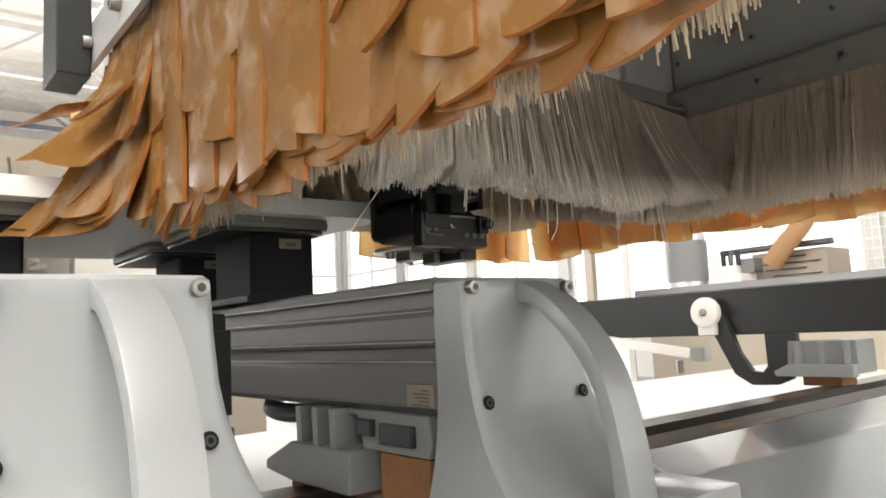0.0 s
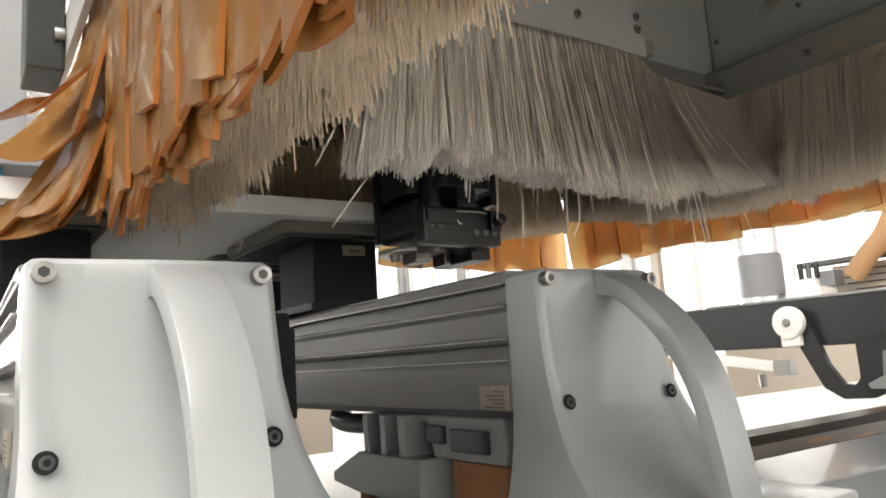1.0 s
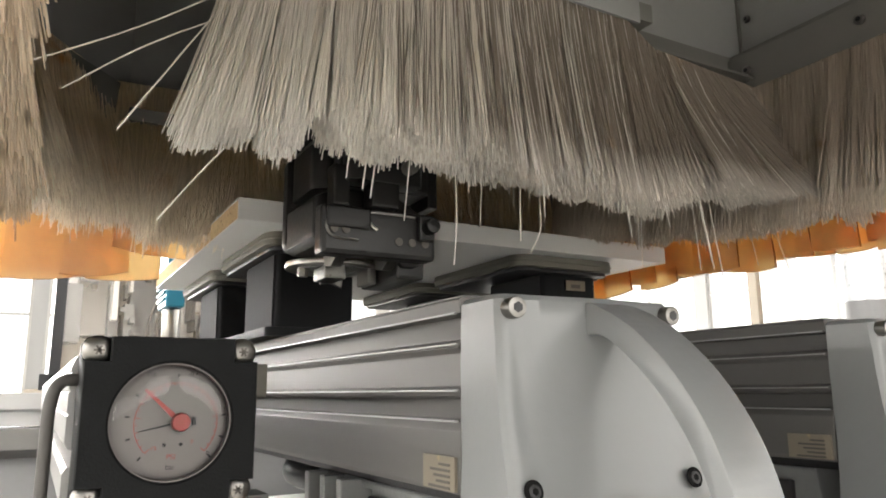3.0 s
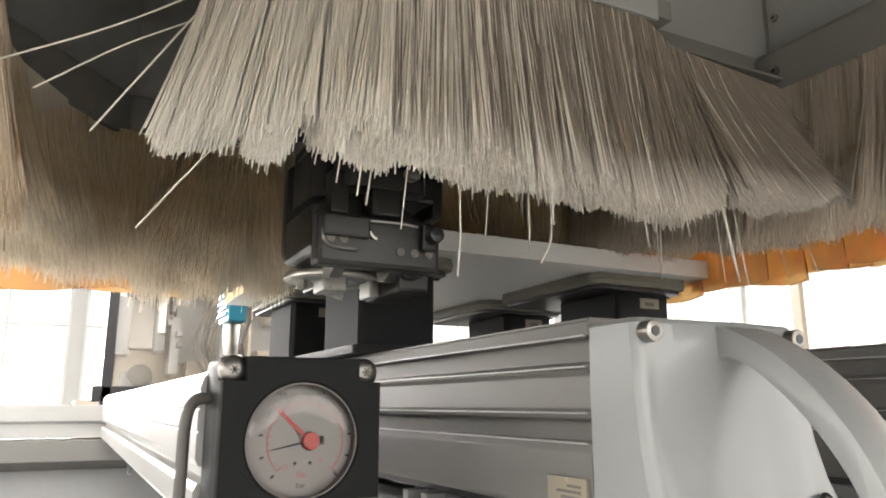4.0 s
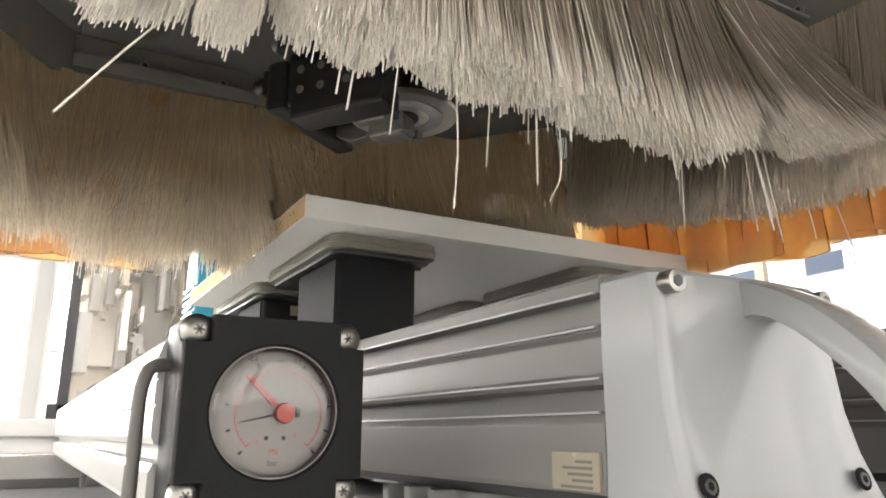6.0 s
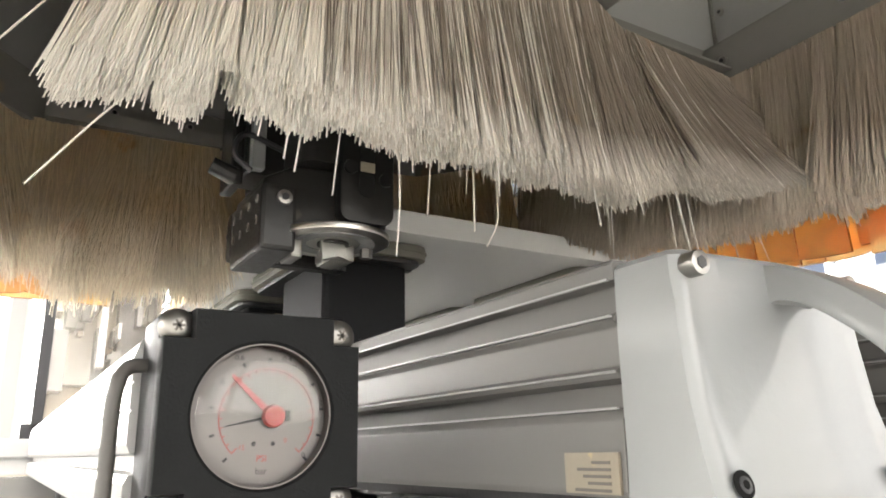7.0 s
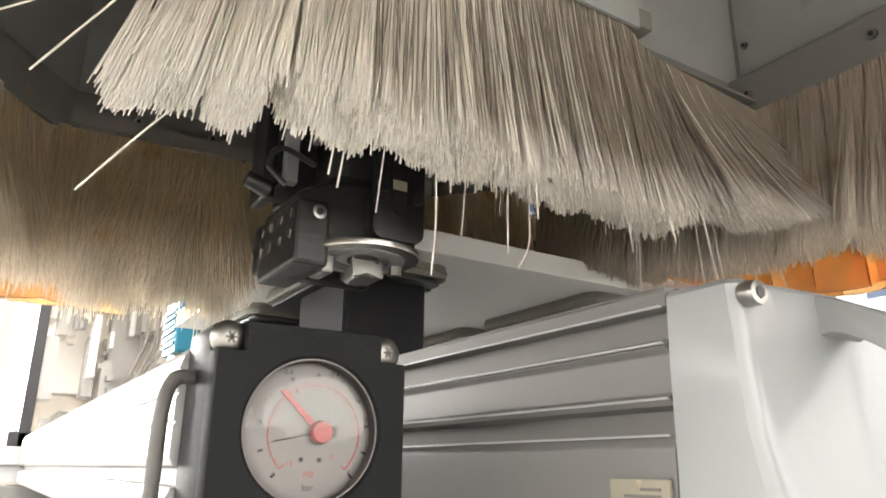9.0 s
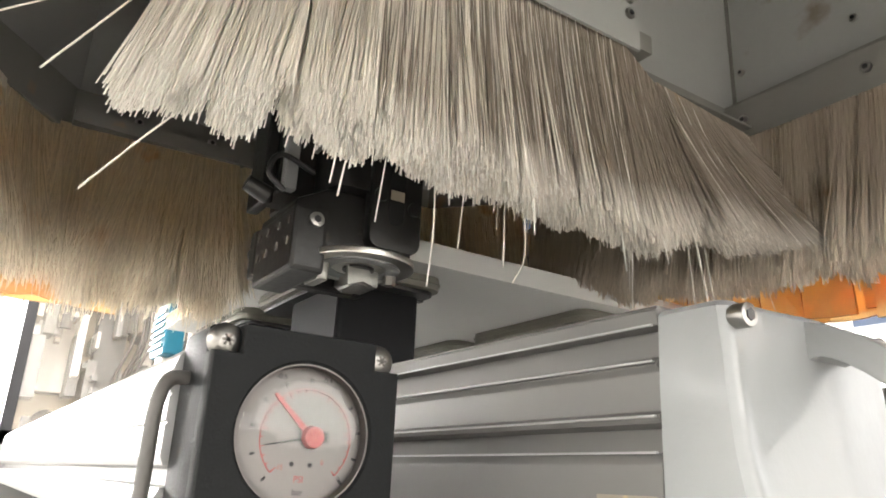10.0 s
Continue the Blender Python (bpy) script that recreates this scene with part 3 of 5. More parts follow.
        part("fine_tick", box(-L, 0, -0.0002, 0.0002, -0.00022, 0.00022, 0, pose(c0[0] + 0.0225 * math.cos(a), 0.0019, c0[1] + 0.0225 * math.sin(a), 0, -math.degrees(a), 0)), PINK, d)
    part("red_arc", tube([(c0[0] + 0.0225 * math.cos(radians(225 - 5 * k)), 0.0020, c0[1] + 0.0225 * math.sin(radians(225 - 5 * k))) for k in range(55)], 0.00028, 4), PINK, d)
    def word(txt, x, z, size, m):
        cu = bpy.data.curves.new("dial_text", "FONT")
        cu.body, cu.size, cu.align_x, cu.align_y = txt, size, "CENTER", "CENTER"
        tmp = bpy.data.objects.new("dial_text", cu)
        scene.collection.objects.link(tmp)
        bpy.context.view_layer.update()
        me = bpy.data.meshes.new_from_object(tmp.evaluated_get(bpy.context.evaluated_depsgraph_get()))
        bpy.data.objects.remove(tmp)
        me.materials.append(m)
        o = new("dial_text", me)
        o.parent = d
        o.matrix_basis = pose(x, 0.0020, z, 90)
    word("PSI", 0.0015, -0.0195, 0.0042, PINK)
    word("bar", 0.0015, -0.0250, 0.0042, DIALINK)
    word("-0.4", 0.0115, 0.0265, 0.0036, DIALINK)
    word("-0.6", -0.0115, 0.0262, 0.0036, DIALINK)
    word("0.2", 0.0283, 0.0060, 0.0036, DIALINK)
    word("0", 0.0215, -0.0185, 0.0036, DIALINK)
    word("-15", -0.0085, -0.0145, 0.0032, PINK)
    word("0", 0.0125, -0.0115, 0.0032, PINK)
    for x in (-0.0025, 0.0065):
        part("dial_dot", cyl(0.0011, 0.0011, 0.0003, pose(x, 0.0021, -0.0128, 90), 14), DIALINK, d)
    hub = (0.0055, -0.0005)
    n1 = part("red_needle", prism([(-0.0016, 0.001), (0.0016, 0.001), (0.0007, 0.0270), (-0.0007, 0.0270)], "y", -0.0006, 0.0), REDM, g)
    n1.matrix_basis = pose(hub[0], 0.0008, hub[1], 0, -47, 0)
    n2 = part("black_needle", prism([(-0.0009, -0.002), (0.0009, -0.002), (0.0003, 0.0225), (-0.0003, 0.0225)], "y", -0.0005, 0.0), DIALINK, g)
    n2.matrix_basis = pose(hub[0], 0.0016, hub[1], 0, -102, 0)
    part("counterweight", box(-0.0012, 0.0012, 0.0008, 0.0014, -0.0025, 0.0025, 0.0004, pose(hub[0] + 0.0075, 0, hub[1] + 0.0005)), DIALINK, g)
    kn = part("red_knob", cyl(0.0054, 0.0048, 0.004, pose(hub[0], 0.0005, hub[1], 90), 24, 0.0006), REDM, g, "red adjusting knob", True)
    cr = bmesh.new()
    for k in range(2):
        add_box(cr, -0.0036, 0.0036, -0.0007, 0.0007, 0.0039, 0.0042, 0, pose(hub[0], 0.0005, hub[1], 90) @ pose(0, 0, 0, 0, 0, 45 + 90 * k))
    part("knob_cross", cr, mat("dark_red_recess", (0.30, 0.02, 0.01), 0.5), kn)
    lens = bmesh.new()
    rows = 7
    rings = []
    for i in range(rows):
        s = i / (rows - 1)
        r, y = 0.0318 * math.cos(s * 1.35) ** 0.5, -0.0045 - 0.0042 * math.sin(s * 1.5)
        rings.append([lens.verts.new((r * math.cos(6.28319 * k / 40), y, r * math.sin(6.28319 * k / 40))) for k in range(40)])
    for p, q in zip(rings, rings[1:]):
        for k in range(40):
            lens.faces.new((p[k], p[(k + 1) % 40], q[(k + 1) % 40], q[k]))
    lens.faces.new(rings[-1])
    gl = part("dial_glass", lens, GLASS, g, "clear domed dial glass", True)
    gl.visible_shadow = False
    part("cable", tube(curve_points([(-0.047, 0.030, 0.024), (-0.056, 0.028, 0.022), (-0.0605, 0.026, 0.010), (-0.061, 0.026, -0.02), (-0.061, 0.026, -0.06), (-0.058, 0.03, -0.12)], 6), 0.0035), CABLE, g, "grey cable", True)


def ring(r0, r1, h, m, seg=48):
    bm = bmesh.new()
    vs = []
    for k in range(seg):
        c, s = math.cos(6.283185 * k / seg), math.sin(6.283185 * k / seg)
        vs.append([bm.verts.new(p) for p in ((r0 * c, r0 * s, 0), (r1 * c, r1 * s, 0), (r1 * c, r1 * s, h), (r0 * c, r0 * s, h))])
    for p, q in zip(vs, vs[1:] + vs[:1]):
        for k in range(4):
            bm.faces.new((p[k], q[k], q[(k + 1) % 4], p[(k + 1) % 4]))
    bmesh.ops.recalc_face_normals(bm, faces=bm.faces[:])
    bmesh.ops.transform(bm, matrix=m, verts=bm.verts)
    return bm


POD_TOP = 0.1725


def pod(cx, cy, sticker, wide):
    """Vacuum pod: dark block, flared head with rubber lip, base slide."""
    p = thing("vacuum_pod", "dark grey vacuum pod with an olive rubber lip under the board", "suction pod", "vacuum pods")
    p.location = (cx, cy, 0)
    h = 0.108
    body = part("body", prism(rounded(-0.042, 0.042, -h + 0.022, 0.030, 0.006), "z", 0.078, 0.1538, 0.0015), PODM, p, "", True)
    # paler slab: brightness of the lit left face put into its colour
    part("lit_side", box(-0.0435, -0.0421, -h + 0.026, 0.026, 0.080, 0.152, 0.0004), PODG, p, "pod side with its lit brightness in a paler grey")
    part("head", prism(rounded(-0.052 - wide, 0.052, -h + 0.006, h - 0.006, 0.014), "z", 0.1540, 0.1582, 0.001), BLACK, p, "", True)
    part("lip", prism(rounded(-0.058 - wide, 0.058, -h, h, 0.018), "z", 0.1584, POD_TOP - 0.0002, 0.0025), RUBBER, p, "olive-grey rubber sealing lip", True)
    part("lip_bead", prism(rounded(-0.0592 - wide, 0.0592, -h - 0.0012, h + 0.0012, 0.019), "z", 0.1642, 0.1668, 0.001), RUBBER, p)
    for k in range(9):
        part("grille_slot", box(0.044, 0.050, -0.08 + 0.018 * k, -0.072 + 0.018 * k, 0.1520, 0.1538), BLACK, p)
    part("base_slide", prism(rounded(-0.056, 0.060, -h, h, 0.008), "z", 0.0690, 0.0779, 0.0015), PODM, p, "", True)
    if sticker:
        lb = part("white_label", box(-0.006, 0.024, -h + 0.0212, -h + 0.0220, 0.136, 0.1485), LABELM, p, "small pale sticker")
        part("text_bar", box(0.002, 0.016, -h + 0.0206, -h + 0.0212, 0.139, 0.1435), INK, lb)


def board():
    b = thing("chipboard_panel", "white melamine-faced chipboard panel on the vacuum pods", "panel")
    x0, x1, y0, y1 = 0.082, 0.622, 0.217, 0.735
    part("core", box(x0 + 0.0008, x1, y0 + 0.0006, y1, 0.1735, 0.1925), CHIP, b, "raw chipboard edge")
    part("underside", box(x0, x1, y0, y1, 0.1725, 0.1735, 0.0002), BOARD, b)
    part("face", box(x0, x1, y0, y1, 0.1925, 0.1935, 0.0002), BOARD, b)
    part("front_edge", box(x0, x1, y0 - 0.0008, y0 + 0.0004, 0.1727, 0.1933, 0.0003), BOARD, b, "white edge band")


bed()
console(0.0)
console(0.324)
for d in (0.0, 0.276):
    side_rail(d)
    gauge(d, d == 0.0)
for px, py in ((0.176, 0.353), (0.176, 0.612), (0.500, 0.345), (0.500, 0.600)):
    pod(px, py, (px, py) != (0.176, 0.353), 0.034 if px > 0.4 else 0.0)
board()


# ---------------------------------------------------------------- the black bar further along the rail
def black_bar():
    X = 1.70
    b = thing("black_support_bar", "black painted bar with a white roller on a lever", "support bar")
    part("bar", box(X, X + 0.05, -0.60, 1.35, -0.020, 0.085, 0.002), BARM, b)
    part("edge_strip", box(X - 0.001, X + 0.052, -0.60, 1.35, 0.0852, 0.088), ALU, b, "aluminium top edge")
    lev = part("lever", prism([(0.388, 0.030), (0.404, -0.010), (0.355, -0.110), (0.315, -0.134), (0.255, -0.132), (0.222, -0.118), (0.205, -0.040), (0.205, -0.018), (0.276, -0.018),
                               (0.275, -0.090), (0.288, -0.105), (0.312, -0.102), (0.340, -0.06), (0.360, 0.0), (0.374, 0.028)], "x", X - 0.022, X - 0.004, 0.002), BARM, b, "hooked black lever")
    w = part("roller", cyl(0.036, 0.036, 0.018, pose(X - 0.026, 0.408, 0.036, 0, -90, 0), 40, 0.003), WHITE, b, "white plastic roller", True)
    part("roller_bolt", cyl(0.009, 0.009, 0.004, pose(X - 0.0442, 0.408, 0.036, 0, -90, 0), 18, 0.001), STEEL, w, "", True)
    part("roller_arm", box(X - 0.04, X - 0.024, 0.385, 0.43, -0.018, 0.016, 0.003), WHITE, b)
    cy = part("cylinder", box(-0.012, 0.012, 0.0, 0.30, -0.012, 0.012, 0.004, pose(X - 0.022, 0.46, -0.062, 8)), WHITE, b, "pale pneumatic cylinder")
    part("port", cyl(0.009, 0.009, 0.03, pose(X - 0.02, 0.50, -0.108), 14), STEEL, cy)
    part("port", cyl(0.009, 0.009, 0.03, pose(X - 0.02, 0.73, -0.070), 14), STEEL, cy)
    part("rod", cyl(0.008, 0.008, 0.09, pose(X - 0.022, 0.755, -0.022, -82), 14), STEEL, cy, "", True)
    part("clevis", box(X - 0.038, X - 0.004, 0.420, 0.458, -0.082, -0.045, 0.003), BRSTEEL, cy)
    cgy = part("carriage", prism([(0.08, -0.036), (0.22, -0.036), (0.225, -0.085), (0.23, -0.105), (0.08, -0.105)], "x", X - 0.03, X + 0.06, 0.002), PAINT_D, b, "grey cast carriage")
    for y in (0.09, 0.14, 0.19):
        part("fin", box(X - 0.042, X - 0.031, y, y + 0.012, -0.085, -0.037, 0.001), PAINT, cgy)
    part("foot", prism([(0.08, -0.085), (0.215, -0.085), (0.245, -0.100), (0.24, -0.110), (0.08, -0.110)], "x", X - 0.055, X - 0.031, 0.001), PAINT, cgy)
    part("rust_block", box(X - 0.04, X + 0.03, 0.11, 0.19, -0.1295, -0.1105, 0.002), RUST, cgy)


black_bar()


# ---------------------------------------------------------------- the brush hood (built where it stands at four seconds)
def strands(name, lines, count, width, length, material, parent, rng, r=0.0007, splay=0.02, lean=(0, 0, 0), seg=3, ragged=0.012, end_splay=0.0, label="", over=None, keep=None, reach=None, fan=0.035, lean_at=None, tuft=0.0):
    """Bristles along a polyline of (x, y, z) tops: three-sided tapered hairs hanging down with clumps and stray ends."""
    pts = [Vector(p) for p in lines]
    cum = [0.0]
    for a, b in zip(pts, pts[1:]):
        cum.append(cum[-1] + (b - a).length)
    total = cum[-1]
    verts, faces = [], []
    lean = Vector(lean)
    for i in range(count):
        s = rng.random() * total
        if keep and rng.random() > keep(s / total):
            continue
        k = max(j for j in range(len(pts) - 1) if cum[j] <= s)
        a, b = pts[k], pts[k + 1]
        f = (s - cum[k]) / max(1e-6, cum[k + 1] - cum[k])
        d = (b - a).normalized()
        side = Vector((d.y, -d.x, 0))
        off = rng.uniform(-0.5, 0.5)
        top = a.lerp(b, f) + side * off * width
        e = (s / total - 0.5) * 2
        clump = noise.noise(Vector((s * 38.0, off * 1.5, 3.7))) * 0.9 + noise.noise(Vector((s * 11.0, 0.3, off))) * 0.8
        ln = length * (1 + ragged / length * (rng.gauss(0, 0.35) + 0.9 * noise.noise(Vector((s * 26.0, off * 3, 9.1)))))
        if reach:
            ln *= reach(s / total)
        if over is not None and top.y > over:
            ln = min(ln, top.z - 0.1945 + rng.random() * 0.006)
        bend = d * (e * abs(e) * end_splay * (2.2 if e > 0 else 1.0) + clump * splay + rng.gauss(0, splay * 0.35)) + side * (off * fan + rng.gauss(0, splay * 0.4)) + lean
        if tuft:   # bundles whose ends draw together
            j = math.floor(s / tuft + 0.4 * noise.noise(Vector((s * 60.0, off * 4, 5.5))))
            k2 = math.floor(off * 3 + 0.5)
            pull = noise.noise(Vector((j * 3.71, k2 * 1.37, 2.2)))
            bend = bend + d * (((j + 0.5) * tuft - s) * 0.45 + pull * 0.006) + side * noise.noise(Vector((j * 2.13, k2 * 2.9, 8.4))) * 0.012
            ln += pull * 0.007
        if lean_at:
            bend = bend + Vector(lean_at(s / total))
        rr = r * rng.uniform(0.8, 1.25)
        base = len(verts)
        u = d
        v = side
        for q in range(seg + 1):
            g = q / seg
            c = top + Vector((0, 0, -ln * g)) + bend * (g ** 1.2)
            for w in range(3):
                an = 2.0944 * w + i
                verts.append(c + u * math.cos(an) * rr + v * math.sin(an) * rr)
        for q in range(seg):
            for w in range(3):
                p0, p1 = base + 3 * q + w, base + 3 * q + (w + 1) % 3
                faces.append((p0, p1, p1 + 3, p0 + 3))
        faces.append((base + 3 * seg, base + 3 * seg + 1, base + 3 * seg + 2))
    me = bpy.data.meshes.new(name)
    me.from_pydata(verts, [], faces)
    me.polygons.foreach_set("use_smooth", [True] * len(me.polygons))
    me.materials.append(material)
    ob = new(name, me)
    ob.parent = parent
    ob["kind"] = "stuff"
    if label:
        ob["label"] = label
    return ob


def core(name, lines, width, drop, parent, material):
    """The packed inner body of a brush."""
    bm = bmesh.new()
    cols = []
    pts = [Vector(p) for p in lines]
    for i, p in enumerate(pts):
        d = (pts[min(i + 1, len(pts) - 1)] - pts[max(i - 1, 0)]).normalized()
        n = Vector((d.y, -d.x, 0)) * width / 2
        cols.append([bm.verts.new(v) for v in (p - n, p + n, p + n * 1.2 + Vector((0, 0, -drop)), p - n * 1.2 + Vector((0, 0, -drop)))])
    for a, b in zip(cols, cols[1:]):
        for k in range(4):
            bm.faces.new((a[k], a[(k + 1) % 4], b[(k + 1) % 4], b[k]))
    bm.faces.new(cols[0][::-1])
    bm.faces.new(cols[-1])
    bmesh.ops.recalc_face_normals(bm, faces=bm.faces[:])
    return part(name, bm, material, parent)


def flap(bm, x, y, ang, w, top, bottom, th, curl, rng, taper=0.0, twist=0.0, torn=0.0):
    """One hanging strip: a thin bent slab facing along ang (radians of its normal in plan), its end rounded or torn aslant."""
    n = Vector((math.cos(ang), math.sin(ang), 0))
    t = Vector((-n.y, n.x, 0))
    rows = 13
    cols = (-1, -0.6, -0.2, 0.2, 0.6, 1)
    cut = rng.uniform(-1.0, 1.0) * (0.004 + torn * 0.030)
    peak = rng.uniform(-0.35, 0.35)
    round_end = rng.uniform(0.001, 0.004) + torn * rng.uniform(0.0, 0.009)
    wave, ph = rng.uniform(0.0005, 0.002), rng.uniform(0, 6.28)
    grid = []
    for i in range(rows):
        g = i / (rows - 1)
        c = Vector((x, y, 0)) + n * (curl * g * g + wave * math.sin(ph + 5 * g)) + t * (twist * g * g)
        hw = w / 2 * (1 + taper * g)
        row = []
        for sgn in cols:
            end = bottom + cut * sgn + round_end * abs(sgn - peak) ** 2.2
            z = top + (end - top) * g + abs(curl) * 0.25 * g * g
            bow = 0.0025 * (1 - sgn * sgn) * (1 - 0.5 * g)
            row.append(c + t * hw * sgn + n * bow + Vector((0, 0, z)))
        grid.append(row)
    fr = [[bm.verts.new(p + n * th / 2) for p in row] for row in grid]
    bk = [[bm.verts.new(p - n * th / 2) for p in row] for row in grid]
    last = len(cols) - 1
    edge = []
    for i in range(rows - 1):
        for k in range(last):
            bm.faces.new((fr[i][k], fr[i][k + 1], fr[i + 1][k + 1], fr[i + 1][k]))
            bm.faces.new((bk[i][k], bk[i + 1][k], bk[i + 1][k + 1], bk[i][k + 1]))
        for k in (0, last):
            q = (fr[i][k], fr[i + 1][k], bk[i + 1][k], bk[i][k])
            edge.append(bm.faces.new(q if k == 0 else q[::-1]))
    for k in range(last):
        edge.append(bm.faces.new((fr[-1][k], fr[-1][k + 1], bk[-1][k + 1], bk[-1][k])))
        edge.append(bm.faces.new((fr[0][k], bk[0][k], bk[0][k + 1], fr[0][k + 1])))
    for f in edge:
        f.material_index = 1


def curtain(hood, name, ax, ay, bx, by, ang, top, bottom, pitch, layers, curl, rng, label, wild=0.0):
    cur = tagged(new(name), label)
    cur.parent = hood
    L = math.hypot(bx - ax, by - ay)
    n = Vector((math.cos(ang), math.sin(ang), 0))
    for lay in range(layers):
        k = int(L / pitch)
        for i in range(k + 1):
            f = (i + 0.5 * (lay % 2)) / k
            if f > 1:
                continue
            bm = bmesh.new()
            c = curl(f) if callable(curl) else curl
            bt = bottom + 0.006 * lay + rng.uniform(-0.006, 0.008) + (lay == layers - 1 and rng.random() < wild) * rng.uniform(0.03, 0.10)
            flap(bm, ax + (bx - ax) * f + n.x * 0.006 * lay + 0.2 * max(0.0, c - 0.012), ay + (by - ay) * f + n.y * 0.006 * lay, ang + rng.uniform(-0.05, 0.05) + 9.0 * max(0.0, c - 0.012), pitch * rng.uniform(1.15, 1.6) * (1.5 if c > 0.03 else 1.0),
                 top - 0.25 * max(0.0, c - 0.012), bt, 0.0035, min(c, 0.05) + rng.uniform(-0.004, 0.004), rng, rng.uniform(-0.05, 0.12), rng.uniform(-0.004, 0.004) - 0.8 * max(0.0, c - 0.012), rng.random() * wild)
            o = part("flap", bm, AMBER if layers == 3 else AMBER_BACKLIT, cur, "", True)
            o.data.materials.append(AMBER_EDGE)
            if by > 0.45 and ay > 0.45:
                RIDING.append((o, ax + (bx - ax) * f))
    return cur


RIDING_BRUSH = []
RIDING = []   # back flaps that ride up over the panel


def hood():
    rng = random.Random(7)
    h = thing("extraction_hood", "grey extraction hood with brush skirts and amber strip curtains", "extraction hood")
    Z = 0.302
    # brushes
    left = [(-0.206, -0.62, Z), (-0.206, 0.05, Z), (-0.206, 0.22, Z), (-0.135, 0.365, Z)]
    back = [(-0.115, 0.385, Z), (0.10, 0.372, Z), (0.31, 0.352, Z), (0.385, 0.265, Z)]
    right = [(0.400, 0.25, Z), (0.445, 0.12, Z), (0.452, -0.05, Z), (0.455, -0.60, Z)]
    front = [(-0.055, 0.014, 0.338), (0.10, 0.006, 0.336), (0.270, 0.000, 0.332), (0.305, 0.002, 0.312), (0.440, 0.008, 0.306)]
    lb = part("left_brush", box(-0.220, -0.192, -0.62, 0.20, Z - 0.004, Z + 0.022), HOODD, h, "dusty off-white brush strip")
    core("packed_core", left[:3], 0.026, 0.118, lb, BRISTLE_IN)
    core("packed_core", left[2:], 0.026, 0.098, lb, BRISTLE_IN)
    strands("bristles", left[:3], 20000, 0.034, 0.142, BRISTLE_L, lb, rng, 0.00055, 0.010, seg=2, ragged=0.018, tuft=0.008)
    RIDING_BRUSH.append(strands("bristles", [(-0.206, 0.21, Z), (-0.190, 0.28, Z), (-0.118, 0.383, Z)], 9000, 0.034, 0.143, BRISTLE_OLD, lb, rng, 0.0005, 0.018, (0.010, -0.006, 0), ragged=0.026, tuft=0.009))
    bb = part("back_brush", box(-0.09, 0.30, 0.352, 0.372, Z - 0.002, Z + 0.012), HOODD, h, "brown-dusted brush strip")
    free = [(-0.115, 0.385, Z), (0.075, 0.374, Z)]
    riding = [(0.078, 0.374, Z), (0.31, 0.352, Z), (0.385, 0.265, Z)]
    core("packed_core", back, 0.024, 0.098, bb, BRISTLE_IN)
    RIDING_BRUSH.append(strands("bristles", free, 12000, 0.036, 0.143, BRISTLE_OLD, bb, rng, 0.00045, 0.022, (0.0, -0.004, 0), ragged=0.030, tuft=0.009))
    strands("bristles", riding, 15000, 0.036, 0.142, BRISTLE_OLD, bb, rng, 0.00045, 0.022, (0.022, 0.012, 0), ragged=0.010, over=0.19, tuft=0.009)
    rb = part("right_brush", box(0.442, 0.468, -0.60, 0.10, Z - 0.002, Z + 0.012), HOODD, h, "dusty brush strip with shade in its grey-brown colour")
    core("packed_core", right[1:], 0.026, 0.100, rb, BRISTLE_IN)
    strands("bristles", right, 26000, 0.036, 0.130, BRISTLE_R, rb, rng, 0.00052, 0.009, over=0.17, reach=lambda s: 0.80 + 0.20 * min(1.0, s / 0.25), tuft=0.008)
    fb = part("front_brush", box(-0.07, 0.30, -0.014, 0.0225, 0.335, 0.352), HOODD, h, "thick off-white nylon brush")
    core("packed_core", [(0.020, 0.010, 0.334), (0.12, 0.006, 0.334), (0.28, 0.004, 0.330)], 0.014, 0.115, fb, BRISTLE_IN)
    core("packed_core", [(0.315, 0.004, 0.310), (0.43, 0.010, 0.304)], 0.014, 0.050, fb, BRISTLE_IN)
    # browner bristles towards the right: dust plus the shade there put into colour
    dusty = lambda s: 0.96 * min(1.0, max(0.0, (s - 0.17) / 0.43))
    notch = lambda s, at, w: math.exp(-((s - at) / w) ** 2)
    gap = lambda s: 1 - 0.80 * notch(s, 0.135, 0.009) - 0.6 * notch(s, 0.065, 0.008)
    split = lambda s: 1 - 0.85 * notch(s, 0.74, 0.010)
    reach = lambda s: 0.93 + 0.10 * max(0.0, 1 - s / 0.14) + 0.05 * min(1.0, max(0.0, (s - 0.25) / 0.40)) - 0.09 * notch(s, 0.135, 0.02) - 0.20 * min(1.0, max(0.0, s - 0.64) / 0.10) - 0.06 * max(0.0, s - 0.74) / 0.26
    # the free end fans out towards the open side
    def sweep(s):
        part_x = sum(k * math.copysign(math.exp(-abs(s - at) / 0.035), s - at) for at, k in ((0.135, 0.0075), (0.065, 0.006), (0.74, 0.007)))
        return (part_x + 0.012 * max(0.0, s - 0.72) / 0.28, -0.014 - 0.060 * max(0.0, (s - 0.60) / 0.40) ** 1.3, 0)
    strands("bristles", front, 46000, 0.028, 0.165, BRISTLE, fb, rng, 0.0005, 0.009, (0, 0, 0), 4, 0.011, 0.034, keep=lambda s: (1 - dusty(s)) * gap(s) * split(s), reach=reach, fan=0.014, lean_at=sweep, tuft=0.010)
